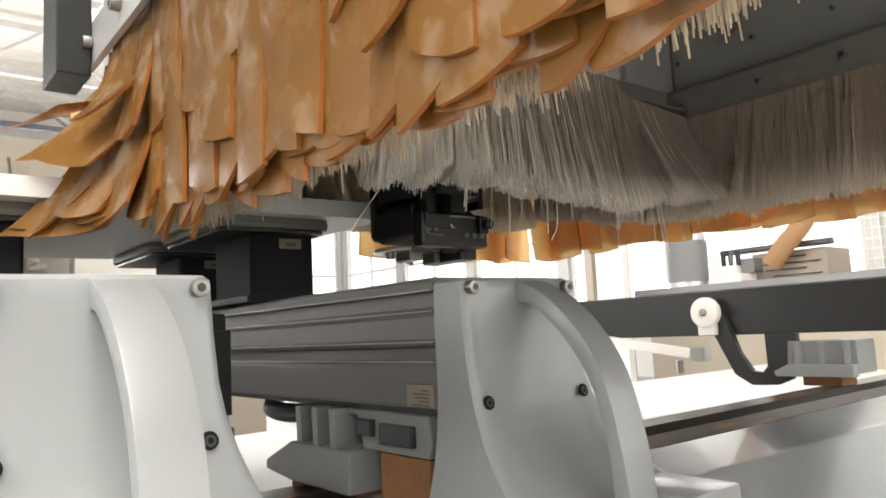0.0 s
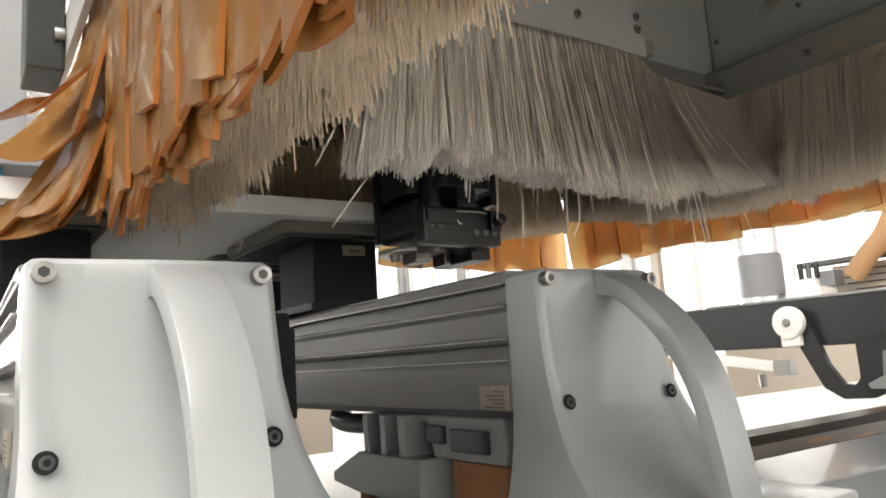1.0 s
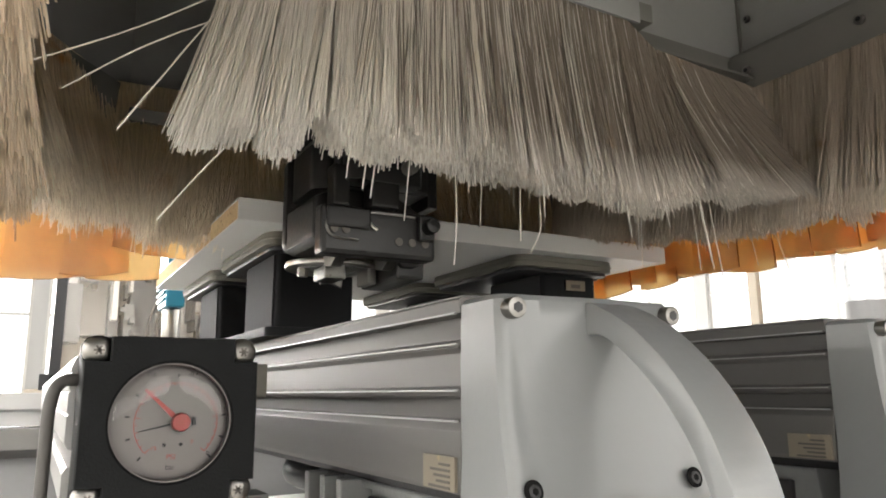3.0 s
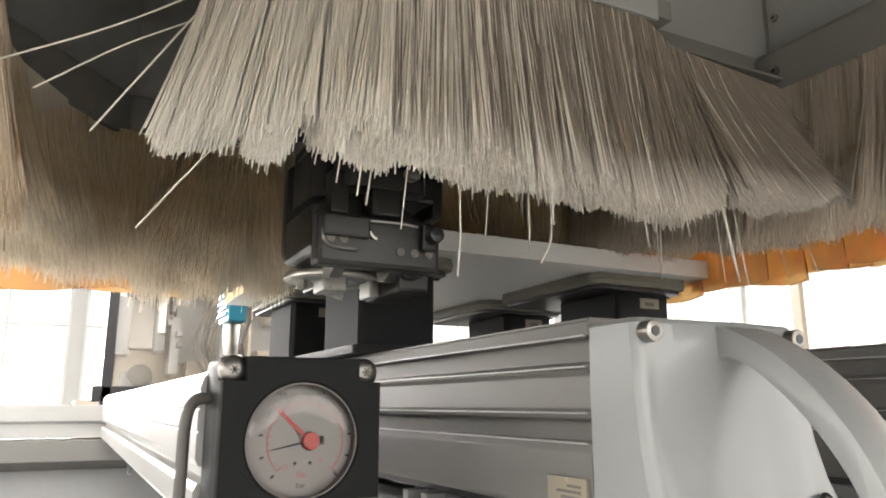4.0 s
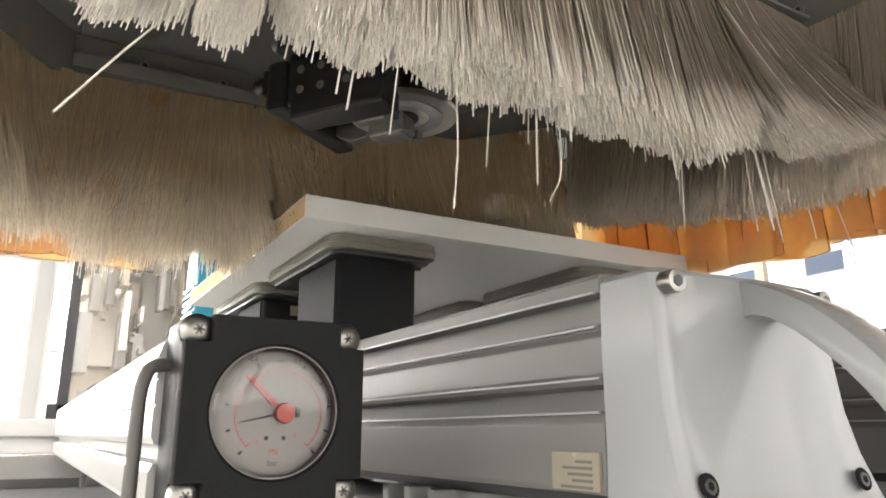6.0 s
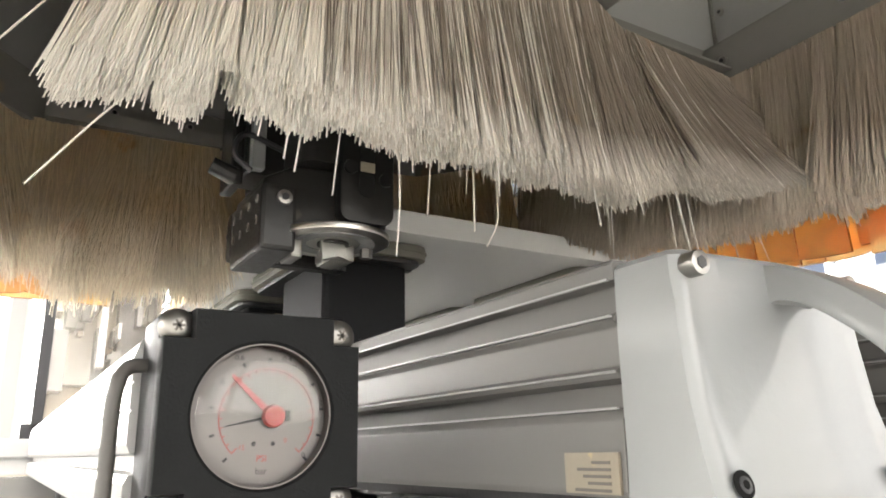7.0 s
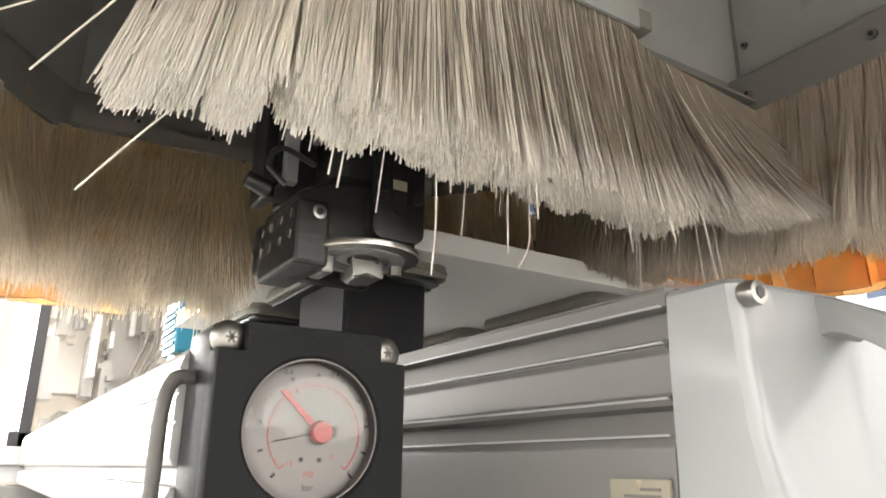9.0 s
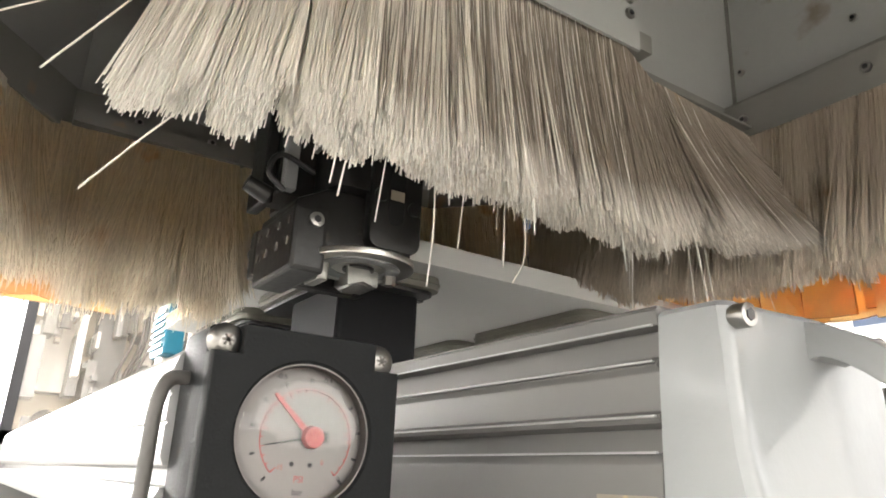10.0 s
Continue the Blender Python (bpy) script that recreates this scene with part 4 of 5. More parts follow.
    strands("dusty_shaded_bristles", front, 46000, 0.028, 0.165, BRISTLE_D, fb, rng, 0.0005, 0.010, (0, 0, 0), 4, 0.011, 0.034, keep=lambda s: dusty(s) * split(s), reach=reach, fan=0.014, lean_at=sweep, tuft=0.010)
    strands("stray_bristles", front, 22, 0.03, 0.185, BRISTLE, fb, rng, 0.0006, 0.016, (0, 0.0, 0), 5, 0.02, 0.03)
    wild = []
    for a, b, c in (((-0.06, 0.02, 0.285), (-0.12, 0.015, 0.238), (-0.19, 0.0, 0.188)), ((-0.06, 0.03, 0.27), (-0.11, 0.02, 0.232), (-0.155, 0.01, 0.19)), ((-0.06, 0.0, 0.295), (-0.13, 0.0, 0.258), (-0.21, -0.01, 0.222)),
                    ((-0.06, 0.0, 0.275), (-0.09, 0.0, 0.225), (-0.125, -0.005, 0.165)), ((-0.045, 0.02, 0.190), (-0.07, 0.025, 0.158), (-0.096, 0.03, 0.122)),
                    ((0.12, 0.03, 0.20), (0.124, 0.035, 0.15), (0.124, 0.04, 0.112)), ((0.20, 0.03, 0.20), (0.205, 0.035, 0.15), (0.198, 0.04, 0.128))):
        part("long_strand", tube(curve_points([a, b, c], 5), 0.0006, 5), BRISTLE, fb)
    # hood plates
    part("front_plate", prism([(-0.20, 0.62), (-0.20, 0.42), (-0.07, 0.332), (0.280, 0.328), (0.280, 0.62)], "y", -0.019, -0.016), HOODM, h, "grey sheet plate with slotted edge")
    part("front_angle", box(-0.03, 0.468, 0.024, 0.030, 0.316, 0.352, 0.001), HOODD, h, "dark folded rail under the sheet")
    part("angle_lip", box(0.30, 0.441, -0.008, 0.0235, 0.3140, 0.3165, 0.0005), HOODD, h)
    part("right_wall", box(0.476, 0.482, -0.62, 0.40, 0.352, 0.72), HOODM, h, "grey sheet wall")
    part("right_angle", prism([(0.476, 0.305), (0.482, 0.305), (0.482, 0.3515), (0.448, 0.3515), (0.448, 0.346), (0.476, 0.346)], "y", -0.62, 0.12), HOODD, h, "galvanised angle rail")
    part("right_rail", box(0.4425, 0.448, -0.62, 0.023, 0.306, 0.3455, 0.001), HOODD, h)
    part("cross_wall", box(0.20, 0.4755, 0.032, 0.038, 0.352, 0.72), HOODM, h)
    part("back_wall", box(-0.22, 0.482, 0.4005, 0.4065, 0.31, 0.72), HOODM, h, "grey sheet wall")
    part("back_rail", box(-0.10, 0.33, 0.376, 0.391, 0.300, 0.345, 0.002), HOODD, h, "dark grey rail")
    part("left_wall", box(-0.232, -0.226, -0.62, 0.39, 0.305, 0.72), HOODM, h, "grey sheet wall")
    part("left_corner", box(-0.004, 0.004, -0.10, 0.10, 0.30, 0.60, 0, pose(-0.155, 0.325, 0, 0, 0, -40)), HOODM, h)
    part("left_corner_rail", box(-0.004, 0.006, -0.09, 0.09, 0.298, 0.345, 0.001, pose(-0.148, 0.318, 0, 0, 0, -40)), HOODD, h)
    part("right_corner_rail", box(-0.006, 0.004, -0.06, 0.06, 0.298, 0.345, 0.001, pose(0.352, 0.312, 0, 0, 0, 36)), HOODD, h)
    # unseen wall added to keep front light off the brushes and castings
    part("light_block_wall", box(-0.232, 0.482, -0.628, -0.622, 0.40, 0.72), HOODM, h)
    part("roof", box(-0.232, 0.482, -0.62, 0.4065, 0.7205, 0.7265), HOODM, h)
    for x, z in ((0.268, 0.358), (0.268, 0.373), (0.175, 0.356)):
        bolt(h, x, -0.0192, z, 0.005, h=0.003)
    for y in (-0.35, -0.22, -0.115, 0.0):
        bolt(h, 0, 0, 0, 0.0045, m=pose(0.4422, y, 0.326, 0, -90, 0), h=0.004)
        bolt(h, 0, 0, 0, 0.004, m=pose(0.4758, y + 0.02, 0.40, 0, -90, 0), h=0.003)
    for x in (-0.03, 0.045, 0.16, 0.26):
        bolt(h, x, 0.3755, 0.325, 0.0045, h=0.004)
        bolt(h, x + 0.02, 0.4000, 0.40, 0.004, h=0.003)
    part("seam_sealant", box(0.4735, 0.4758, 0.0285, 0.0315, 0.352, 0.72), HOODD, h)
    # strip curtains
    curtain(h, "left_curtain", -0.255, -0.62, -0.255, 0.205, math.pi, 0.345, 0.120, 0.031, 3, lambda f: 0.003 + 0.115 * max(0.0, f - 0.82) / 0.18, rng, "amber polyurethane strip curtain, torn and curled", 0.6)
    curtain(h, "back_curtain_short", -0.215, 0.475, -0.045, 0.455, math.pi / 2, 0.30, 0.142, 0.052, 2, 0.006, rng, "amber strip curtain")
    curtain(h, "back_curtain", 0.22, 0.455, 0.56, 0.470, math.pi / 2, 0.30, 0.150, 0.046, 2, 0.004, rng, "amber strip curtain")
    curtain(h, "right_curtain", 0.565, 0.40, 0.565, -0.60, 0.0, 0.30, 0.150, 0.046, 2, 0.004, rng, "amber strip curtain with pale scuffs")
    part("curtain_bar_left", box(-0.284, -0.277, -0.62, 0.31, 0.316, 0.362, 0.001), WALU, h, "pale clamping bar")
    part("curtain_bar_back", box(-0.225, 0.58, 0.448, 0.452, 0.285, 0.32, 0.001), HOODD, h)
    part("curtain_bar_right", box(0.555, 0.559, -0.60, 0.45, 0.285, 0.32, 0.001), HOODD, h)
    part("right_outer_roof", box(0.4825, 0.58, -0.62, 0.46, 0.3205, 0.326), HOODM, h)
    part("back_outer_roof", box(-0.225, 0.482, 0.4070, 0.46, 0.3215, 0.327), HOODM, h)
    for y in (0.215, 0.285, 0.11, -0.02):
        bolt(h, 0, 0, 0, 0.007, m=pose(-0.2842, y, 0.338, 0, -90, 0), h=0.010)
    part("side_box", box(-0.318, -0.2845, 0.215, 0.285, 0.302, 0.47, 0.002), mat("dark_sheet_paint", (0.026, 0.027, 0.025), 0.6, spec=0.2), h, "grey sheet box on the hood side")
    part("side_knob", cyl(0.018, 0.016, 0.03, pose(-0.252, 0.20, 0.40, 0, -90, 0), 24, 0.003), BRSTEEL, h, "worn brass fitting", True)
    return h


HOOD = hood()


# ---------------------------------------------------------------- milling head
def head():
    """Edge trimming unit: origin at the middle of its underside, facing -y."""
    h = thing("trimming_head", "oily black trimming unit with a steel copying disc", "milling head")
    part("body", prism([(-0.048, 0.002), (-0.040, -0.003), (-0.028, -0.003), (-0.020, 0.012), (0.044, 0.012), (0.050, 0.017), (0.050, 0.050), (0.028, 0.060), (-0.024, 0.057), (-0.048, 0.044)], "y", -0.030, 0.045, 0.003), HEADM, h)
    cp = part("clamp_plate", box(-0.052, -0.026, -0.040, 0.040, -0.012, 0.036, 0.003), HEADM, h)
    for y in (-0.03, -0.01, 0.012, 0.03):
        for z in (0.010, 0.026):
            part("tapped_hole", cyl(0.0032, 0.0032, 0.0008, pose(-0.0522, y, z, 0, -90, 0), 14), INK, cp)
    bolt(h, -0.036, -0.0395, 0.026, 0.0055, h=0.004)
    neck = part("neck", prism(rounded(-0.022, 0.046, -0.037, 0.034, 0.014), "z", 0.0605, 0.110, 0.003), HEADM, h, "", True)
    part("front_cheek", prism(rounded(0.006, 0.050, 0.016, 0.104, 0.009), "y", -0.042, -0.0305, 0.003), HEADM, neck, "rounded cast cheek with slots", True)
    part("neck_slot", prism(rounded(0.021, 0.034, 0.036, 0.088, 0.006), "y", -0.0424, -0.0405), HOLE, neck)
    part("brass_insert", box(0.0215, 0.0335, -0.0430, -0.0423, 0.056, 0.064, 0.0003), LABELM, neck, "brass insert")
    part("collar", prism(rounded(-0.026, 0.046, -0.034, 0.036, 0.016), "z", 0.099, 0.104, 0.001), BRSTEEL, h, "bright steel collar", True)
    part("column", box(-0.052, 0.030, 0.006, 0.050, 0.060, 0.30, 0.003), HEADM, h, "dark slide column")
    part("column_rail", box(-0.050, -0.040, -0.004, 0.0058, 0.060, 0.30, 0.001), PAINT_D, h)
    ds = part("disc", cyl(0.042, 0.042, 0.005, pose(0.008, -0.024, 0.0020), 64, 0.001), BRSTEEL, h, "scratched steel copying disc", True)
    part("disc_recess", ring(0.020, 0.031, 0.0008, pose(0.008, -0.024, 0.0012)), PAINT_D, ds)
    part("disc_hub", cyl(0.012, 0.012, 0.0016, pose(0.008, -0.024, 0.0005), 32), HEADM, ds)
    part("cutter_block", box(0.006, 0.026, -0.024, 0.006, -0.010, 0.005, 0.002), TOOL, h, "steel cutter block")
    part("cutter_fin", prism([(-0.004, 0.005), (0.014, 0.005), (0.018, -0.011), (0.010, -0.009), (-0.002, -0.013)], "y", -0.030, -0.026, 0.0006), TOOL, h)
    part("foot_left", box(-0.025, -0.016, -0.026, 0.0, -0.012, 0.006, 0.002), TOOL, h)
    part("adjuster", cyl(0.005, 0.005, 0.012, pose(0.036, -0.022, -0.006), 6), TOOL, h)
    part("hose", tube(curve_points([(-0.055, -0.02, 0.050), (-0.068, -0.02, 0.062), (-0.060, -0.02, 0.078), (-0.030, -0.012, 0.074)], 6), 0.0022), BLACK, h, "thin black air hose", True)
    part("fitting", cyl(0.007, 0.006, 0.018, pose(-0.066, -0.018, 0.044, 0, -70, 0), 16), HEADM, h, "", True)
    # rear side: clamps, pins, plates and a wire loop
    rc = part("rear_clamp", box(-0.050, 0.050, 0.0455, 0.064, 0.000, 0.040, 0.004), HEADM, h)
    for xa in (-0.026, 0.020):
        part("lug", prism([(0.012, 0.012), (0.046, 0.012), (0.046, 0.004), (0.030, -0.004), (0.016, -0.002)], "x", xa, xa + 0.010, 0.001), TOOL, rc, "bright steel lug")
    part("wire_loop", tube(curve_points([(0.02, 0.0655, 0.012), (0.042, 0.0655, 0.014), (0.046, 0.0655, 0.026), (0.03, 0.0655, 0.034), (-0.01, 0.0655, 0.036), (-0.03, 0.0655, 0.035)], 6), 0.0012, 6), TOOL, rc, "bent steel wire")
    for x in (-0.040, -0.028, -0.016, 0.030, 0.040):
        part("pin_hole", cyl(0.0034, 0.0034, 0.0008, pose(x, 0.0643, 0.014 + 0.006 * (x > 0), -90), 14), INK, rc)
    part("chip_curl", tube(curve_points([(0.012, 0.0655, 0.030), (0.008, 0.066, 0.024), (0.004, 0.0655, 0.022)], 4), 0.001, 5), BRISTLE, rc, "pale wood chip")
    for xa, xb, ya, yb, za, zb in ((-0.046, -0.032, 0.0642, 0.071, 0.016, 0.037), (0.010, 0.047, 0.0642, 0.0685, 0.021, 0.038), (-0.014, 0.010, 0.050, 0.070, 0.0402, 0.062), (0.026, 0.040, 0.046, 0.062, 0.0402, 0.074)):
        part("rear_block", box(xa, xb, ya, yb, za, zb, 0.002), HEADM, rc)
    part("rear_knob", cyl(0.007, 0.006, 0.010, pose(-0.040, 0.0705, 0.027, -90), 18, 0.001), HEADM, rc, "", True)
    part("upper_clamp", prism(rounded(-0.036, 0.030, 0.048, 0.072, 0.008), "z", 0.0605, 0.090, 0.002), HEADM, h, "", True)
    part("guide_pin", cyl(0.009, 0.009, 0.060, pose(0.004, 0.064, 0.0905), 20, 0.002), HEADM, h, "", True)
    part("guide_pin", cyl(0.006, 0.006, 0.050, pose(-0.026, 0.058, 0.0905), 18, 0.001), TOOL, h, "", True)
    part("lock_screw", cyl(0.006, 0.006, 0.010, pose(-0.020, 0.0715, 0.074, -90), 18, 0.001), TOOL, h, "", True)
    part("shim_plate", box(-0.030, -0.004, 0.052, 0.058, 0.098, 0.102, 0.0006, pose(0, 0, 0, 0, 12, 0)), TOOL, h, "bright shim plate")
    part("slide_plate", box(-0.062, -0.0525, 0.010, 0.046, 0.050, 0.30, 0.002), HEADM, h, "drilled slide plate")
    part("neck_bolt", cyl(0.0055, 0.0055, 0.003, pose(0.0135, -0.0415, 0.058, 90), 18, 0.0008), HEADM, h, "", True)
    part("neck_bolt", cyl(0.0055, 0.0055, 0.003, pose(0.0425, -0.0415, 0.052, 90), 18, 0.0008), HEADM, h, "", True)
    part("disc_screw", cyl(0.0022, 0.0022, 0.0006, pose(0.034, -0.024, 0.0013), 12), TOOL, ds)
    part("disc_screw", cyl(0.0022, 0.0022, 0.0006, pose(-0.016, -0.032, 0.0013), 12), TOOL, ds)
    return h


HEAD = head()


# ---------------------------------------------------------------- surroundings seen past the machine
def surroundings():
    # dark framed clear guard with a pale machine behind it
    g = thing("guard_screen", "clear guard screen in a black frame at the rear", "guard screen")
    part("post", box(-0.030, 0.002, 2.2, 2.26, -0.05, 1.9, 0.003), BLACK, g)
    part("foot_rail", box(-0.055, 1.6, 2.2, 2.26, 0.03, 0.08, 0.003), BLACK, g)
    pn = part("pane", box(0.0025, 1.6, 2.227, 2.233, 0.081, 1.9), ACRYLIC, g, "clear acrylic pane with a pale haze painted in")
    pn.visible_shadow = False
    m = thing("rear_machine", "beige and grey woodworking machine behind the guard", "machine")
    blocks = ((0.02, 0.19, 0.24, 0.50, 2.72, WHITE), (0.24, 0.35, 0.18, 0.62, 2.70, MGREY), (-0.02, 0.55, 0.04, 0.235, 2.74, BEIGE), (0.42, 0.53, 0.24, 0.72, 2.76, WHITE),
              (0.36, 0.41, 0.26, 0.55, 2.80, BEIGE), (0.55, 0.75, 0.05, 0.45, 2.74, MGREY), (0.0, 0.60, 0.64, 0.70, 2.78, ALU), (0.20, 0.235, 0.30, 0.58, 2.73, BEIGE), (0.05, 0.17, 0.08, 0.15, 2.70, MGREY),
              (0.60, 0.72, 0.48, 0.80, 2.78, BEIGE), (0.78, 1.20, 0.05, 0.65, 2.80, WHITE), (-0.015, 0.01, 0.10, 0.60, 2.72, ALU))
    for xa, xb, za, zb, yy, mm in blocks:
        part("housing", box(xa, xb, yy, yy + 0.22, za, zb, 0.006), mm, m)
    rg = random.Random(21)
    for k in range(44):
        xa, za = rg.uniform(-0.02, 0.62), rg.uniform(0.05, 0.62)
        w, hh = rg.choice((0.012, 0.02, 0.035, 0.06)), rg.choice((0.02, 0.06, 0.14, 0.22))
        yy = 2.52 + rg.random() * 0.16
        part("fitting", box(xa, xa + w, yy, 2.82, za, za + hh, 0.002), rg.choice((BEIGE, MGREY, WHITE, WALU, ALU, BEIGE, WALU)), m)
    for k in range(5):
        xa = rg.uniform(0.0, 0.5)
        part("cable", tube(curve_points([(xa, 2.50, 0.75), (xa + 0.03, 2.49, 0.45), (xa - 0.02, 2.50, 0.25), (xa + 0.05, 2.52, 0.10)], 6), 0.006, 8), rg.choice((BLACK, CABLE)), m, "", True)
    part("back_panel", box(-0.02, 1.2, 2.95, 2.97, 0.04, 0.95, 0.004), BEIGE, m)
    part("fan", cyl(0.045, 0.045, 0.03, pose(0.12, 2.70, 0.13, 90), 24, 0.004), BLACK, m, "", True)
    part("base", box(-0.1, 1.6, 2.72, 3.4, FLOOR, 0.038, 0.01), BEIGE, m)
    part("copper_wheel", cyl(0.06, 0.06, 0.05, pose(0.20, 2.64, 0.66, 90), 40, 0.008), mat("orange_wheel", (0.34, 0.18, 0.07), 0.5), m, "orange wheel", True)
    part("wheel_axle", tube([(0.20, 2.64, 0.66), (0.20, 2.78, 0.66)], 0.02, 10), ALU, m)
    part("spindle", tube([(0.12, 2.60, 0.85), (0.12, 2.60, 0.46)], 0.022, 14), BLACK, m)
    part("spindle_arm", box(0.08, 0.16, 2.58, 2.80, 0.71, 0.78, 0.004), MGREY, m)
    b = thing("spindle_motor", "turquoise painted spindle motor with steel nose", "motor")
    part("motor", box(0.130, 0.164, 0.96, 1.06, 0.172, 0.40, 0.004), BLUEM, b)
    for k in range(6):
        part("cooling_fin", box(0.126, 0.130, 0.965, 1.055, 0.185 + 0.012 * k, 0.190 + 0.012 * k), BLUEM, b)
    part("nose", cyl(0.013, 0.016, 0.06, pose(0.147, 1.01, 0.112), 28, 0.003), BRSTEEL, b, "bright steel nose", True)
    part("head_plate", box(0.06, 0.24, 0.94, 1.10, 0.40, 0.44, 0.004), MGREY, b)
    part("hanger", box(0.06, 0.20, 0.98, 1.08, 0.44, CEIL, 0.004), MGREY, b)
    # duct, panels and machine parts to the side, on a low bench
    bn = thing("side_bench", "grey steel bench carrying machine parts", "bench")
    part("top", box(3.72, 4.60, 0.55, 2.15, 0.17, 0.205, 0.004), MGREY, bn)
    part("body", box(3.78, 4.55, 0.60, 2.10, FLOOR, 0.17, 0.004), BEIGE, bn)
    d = thing("spiral_duct", "galvanised spiral extraction duct standing upright", "duct")
    part("pipe", cyl(0.125, 0.125, CEIL - 0.206, pose(3.90, 1.90, 0.206), 48), GALV, d, "", True)
    for k in range(36):
        part("spiral_seam", ring(0.125, 0.1285, 0.007, pose(3.90, 1.90, 0.23 + 0.075 * k, 2.0)), GALV, d)
    part("dark_wrap", ring(0.126, 0.129, 0.24, pose(3.90, 1.90, 0.235)), MGREY, d, "dark film wrapped round the duct")
    c = thing("panel_stack", "pale timber panels standing by the duct", "panel")
    part("panel", box(3.60, 3.66, 2.13, 2.33, FLOOR, 1.35, 0.004), WHITE, c)
    part("panel_edge", box(3.665, 3.70, 2.155, 2.36, FLOOR, 1.30, 0.003), BEIGE, c)
    part("panel_post", box(3.60, 3.64, 2.36, 2.42, FLOOR, 1.35, 0.003), BEIGE, c)
    w = thing("drill_unit", "white and grey drilling unit on the bench", "machine unit")
    part("carrier", box(3.88, 4.05, 1.55, 1.745, 0.206, 0.262, 0.004), WHITE, w)
    part("block", box(3.93, 4.05, 1.60, 1.76, 0.263, 0.310, 0.004), WHITE, w)
    part("slide", box(3.98, 4.08, 1.52, 1.62, 0.263, 0.345, 0.004), MGREY, w)
    for k in range(4):
        part("cylinder", cyl(0.014, 0.014, 0.09, pose(3.96, 1.60 + 0.045 * k, 0.3105), 16, 0.003), (BLACK, ALU, BLACK, WHITE)[k], w, "", True)
    part("red_tab", box(3.86, 3.92, 1.47, 1.545, 0.206, 0.214, 0.002), mat("red_tab_paint", (0.45, 0.06, 0.04), 0.5), w)
    bx = thing("slotted_housing", "beige slotted machine housing on the bench", "machine unit")
    part("body", box(4.15, 4.45, 1.20, 1.62, 0.206, 0.375, 0.005), BEIGE, bx)
    for k in range(4):
        part("slot", box(4.142, 4.149, 1.23 + 0.08 * (k % 2), 1.50 + 0.04 * (k % 3), 0.235 + 0.034 * k, 0.241 + 0.034 * k), BLACK, bx)
    part("top_tube", tube([(4.13, 1.15, 0.40), (4.13, 1.80, 0.40)], 0.018, 12), ALU, bx)
    hs = thing("suction_hose", "translucent tan suction hose end", "hose")
    part("hose_end", tube(curve_points([(4.02, 0.9, CEIL), (4.02, 1.00, 2.2), (4.02, 1.10, 0.90), (4.02, 1.22, 0.55), (4.02, 1.36, 0.39), (4.02, 1.44, 0.30)], 6), 0.052, 20), mat("tan_hose", (0.62, 0.40, 0.22), 0.4, trans=0.45), hs, "", True)
    f = thing("mesh_fence", "white wire mesh safety fence panel", "fence")
    for y in (1.22, 0.72, -0.2):
        part("post", box(4.70, 4.76, y, y + 0.05, FLOOR, 1.9, 0.004), WHITE, f)
    for k in range(34):
        part("wire", tube([(4.73, 1.22 - 0.042 * k, 0.0), (4.73, 1.22 - 0.042 * k, 1.85)], 0.004, 5), WHITE, f)
    for k in range(30):
        part("wire", tube([(4.722, 1.24, 0.02 + 0.06 * k), (4.722, -0.2, 0.02 + 0.06 * k)], 0.004, 5), WHITE, f)
    cb = thing("red_cabinet", "grey and red control cabinet behind the fence", "cabinet")
    part("body", box(5.6, 6.0, -0.6, 1.3, FLOOR, 1.5, 0.01), WALLM, cb)
    part("red_panel", box(5.58, 5.599, 0.75, 1.0, 0.2, 0.95, 0.004), mat("red_panel_paint", (0.4, 0.08, 0.07), 0.5), cb)
    part("grey_panel", box(5.58, 5.599, 0.35, 0.65, 0.2, 0.95, 0.004), MGREY, cb)
    bm = thing("blue_crane_beam", "blue painted crane beam on a wall bracket", "beam")
    part("beam", box(8.6, 8.75, 1.0, 9.0, 2.0, 2.25, 0.01), TRUSS, bm)
    part("bracket", box(8.76, 10.48, 4.0, 4.2, 2.02, 2.22, 0.01), WHITE, bm)
    for i, (x, y, z, wx, wz, mm) in enumerate(((-1.9, 4.2, 0.9, 0.9, 0.7, WHITE), (-3.0, 4.6, 0.2, 0.7, 1.0, BEIGE))):
        k = thing("far_cabinet", "pale machine cabinet in the hall", "cabinet", "far cabinets")
        part("body", box(x, x + wx, y, y + 0.5, FLOOR, z, 0.01), mm, k)
        part("door", box(x + 0.05, x + wx - 0.05, y - 0.012, y - 0.001, FLOOR + 0.1, z - 0.06, 0.004), mm, k)


surroundings()


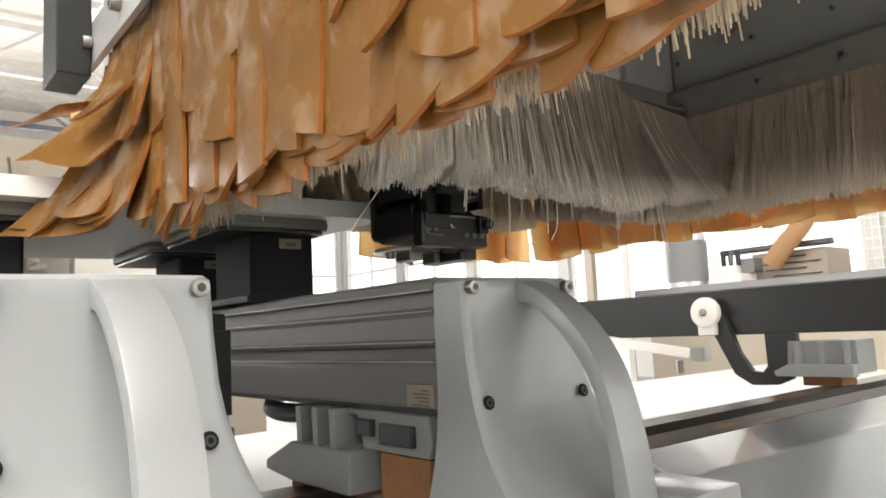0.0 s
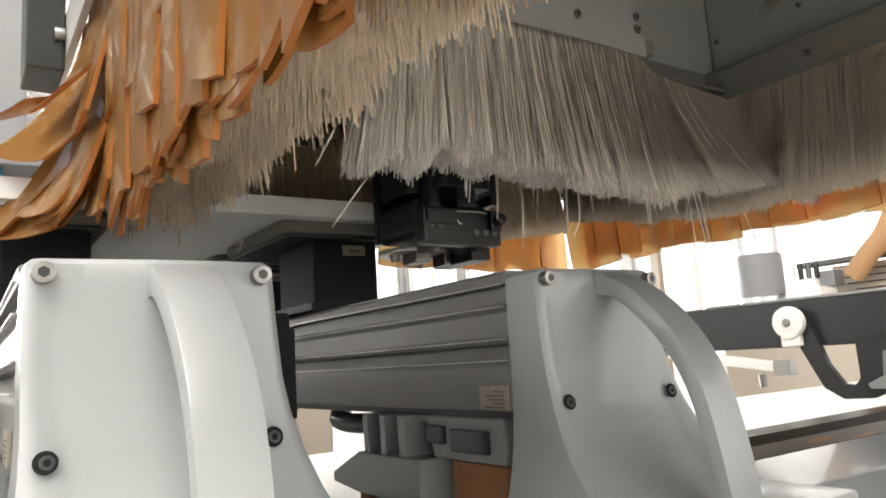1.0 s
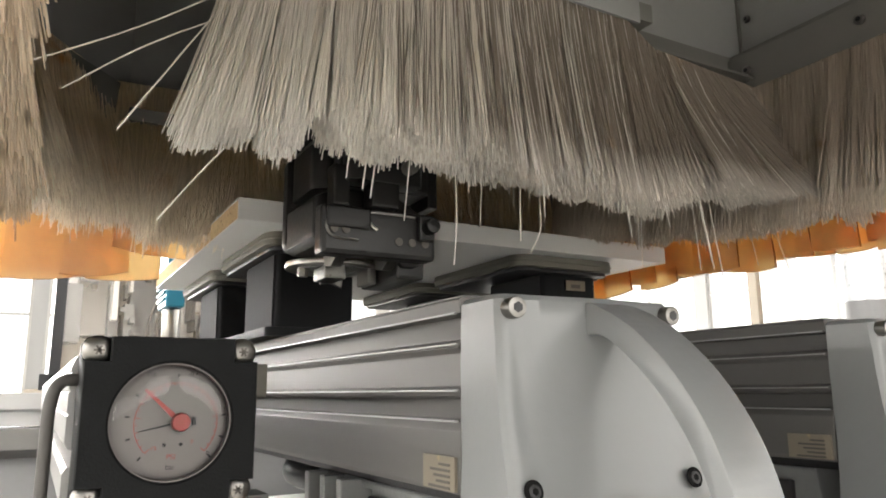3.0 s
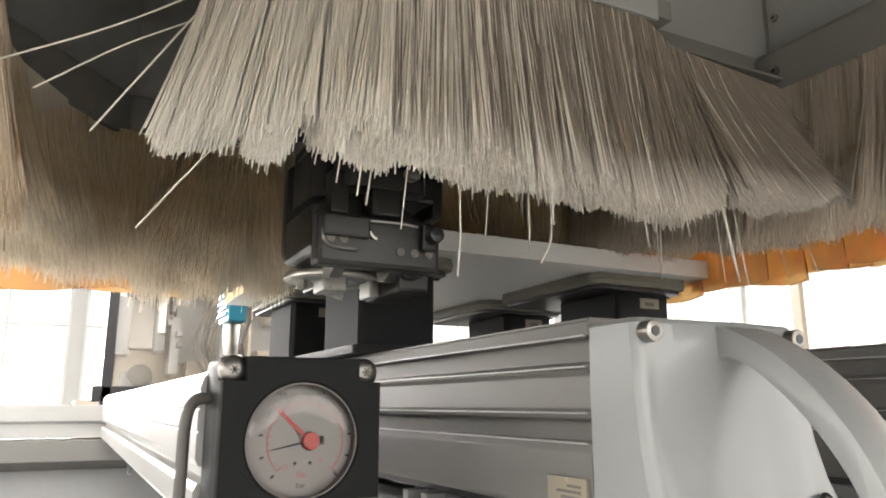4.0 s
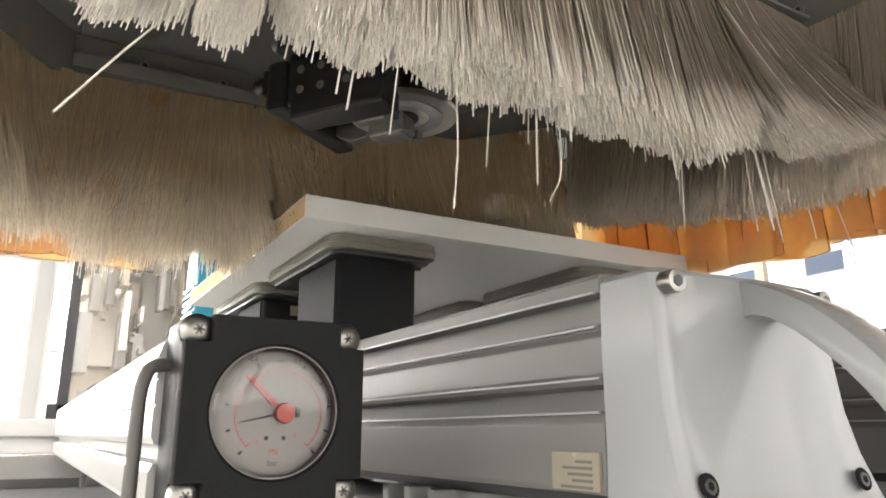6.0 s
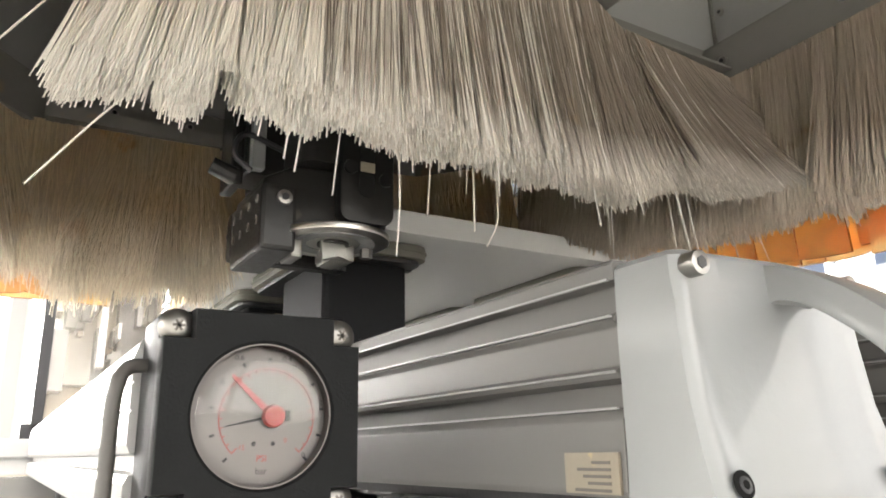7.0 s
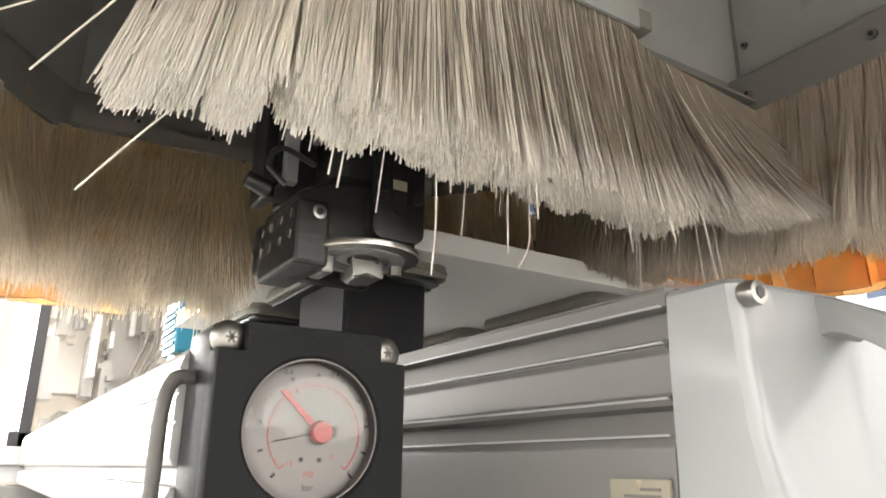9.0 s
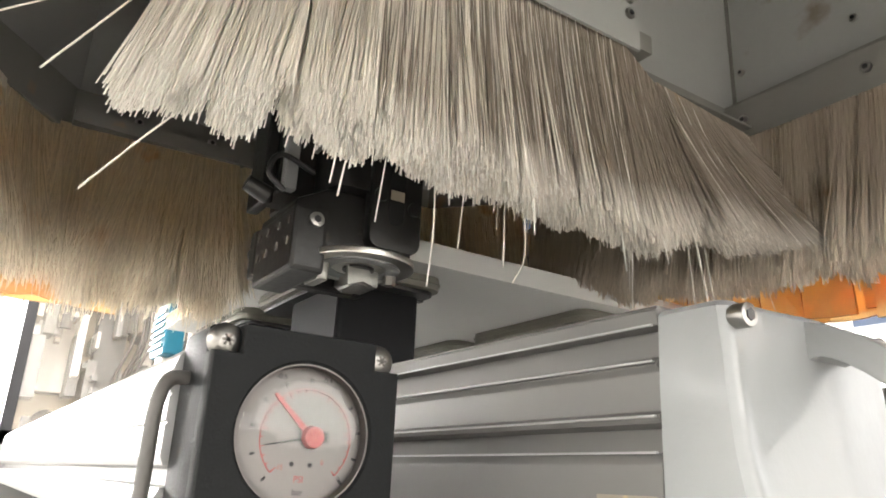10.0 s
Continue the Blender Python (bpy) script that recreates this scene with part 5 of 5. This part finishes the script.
# ---------------------------------------------------------------- what moves
def motions():
    hoodrows = [(0.0, .553, 0, 0), (0.5, .550, 0, 0), (1.0, .470, 0, 0), (1.5, .372, 0, 0), (2.0, .278, 0, 0), (2.5, .182, 0, 0), (3.0, .085, 0, 0), (3.4, .012, 0, 0), (3.7, 0, 0, 0),
                (4.0, 0, 0, 0), (4.3, -.003, -.015, 0), (4.5, -.010, -.055, .004), (4.7, -.014, -.058, .010), (5.0, -.017, -.058, .015), (5.5, -.022, -.061, .016), (5.7, -.022, -.061, .016),
                (6.2, -.016, -.015, .006), (6.7, -.012, .041, -.003), (7.5, -.012, .042, -.003), (10.0, -.011, .042, -.003)]
    walk(HOOD, [(t, pose(x, y, z)) for t, x, y, z in hoodrows])
    def shift(t):
        for (t0, x0, _, _), (t1, x1, _, _) in zip(hoodrows, hoodrows[1:]):
            if t0 <= t <= t1:
                return x0 + (x1 - x0) * (t - t0) / (t1 - t0)
        return hoodrows[-1][1]
    up, down = pose(0, 0, 0.054), pose(0, 0, 0)
    for flap_part, x in RIDING:
        states = [0.055 < x + shift(k / 10) < 0.65 for k in range(101)]
        rows = [(0.0, up if states[0] else down)]
        for k in range(1, 101):
            if states[k] != states[k - 1]:
                rows += [(k / 10 - 0.1, up if states[k - 1] else down), (k / 10 + 0.15, up if states[k] else down)]
        rows.append((10.0, up if states[100] else down))
        rows = [r for i, r in enumerate(rows) if i == 0 or r[0] > rows[i - 1][0] + 0.02]
        walk(flap_part, rows)
    for tuft_part in RIDING_BRUSH:
        walk(tuft_part, [(0.0, pose(0, 0, 0.045)), (3.2, pose(0, 0, 0.045)), (3.75, down), (10.0, down)])
    # head: place and turn in the machine's space
    hx, hy, hz = 0.080, 0.145, 0.121
    headrows = [(0.0, .553 + hx, hy, hz, 180), (0.5, .550 + hx, hy, hz, 180), (1.0, .470 + hx, hy, hz, 180), (1.5, .372 + hx, hy, hz, 180), (2.0, .278 + hx, hy, hz, 180), (2.5, .182 + hx, hy, hz, 180),
                (3.0, .085 + hx, hy, hz, 180), (3.4, .012 + hx, hy, hz, 180), (3.7, hx, hy, hz, 180), (4.3, hx, hy, hz, 180), (4.5, hx - 0.005, hy - 0.03, hz + 0.072, 180), (4.6, hx - 0.006, hy - 0.04, hz + 0.098, 180),
                (5.1, hx - 0.01, hy - 0.045, hz + 0.100, 178), (5.3, hx + 0.0, hy - 0.045, hz + 0.108, 140), (5.5, hx + 0.016, hy - 0.045, hz + 0.116, 92), (5.7, hx + 0.018, hy - 0.045, hz + 0.116, 68),
                (6.1, hx + 0.018, hy - 0.02, hz + 0.095, 24), (6.4, hx + 0.012, hy + 0.02, hz + 0.05, 0), (6.7, hx + 0.006, hy + 0.03, hz + 0.010, 0), (10.0, hx + 0.006, hy + 0.03, hz + 0.010, 0)]
    walk(HEAD, [(t, pose(x, y, z, 0, 0, a)) for t, x, y, z, a in headrows])


motions()
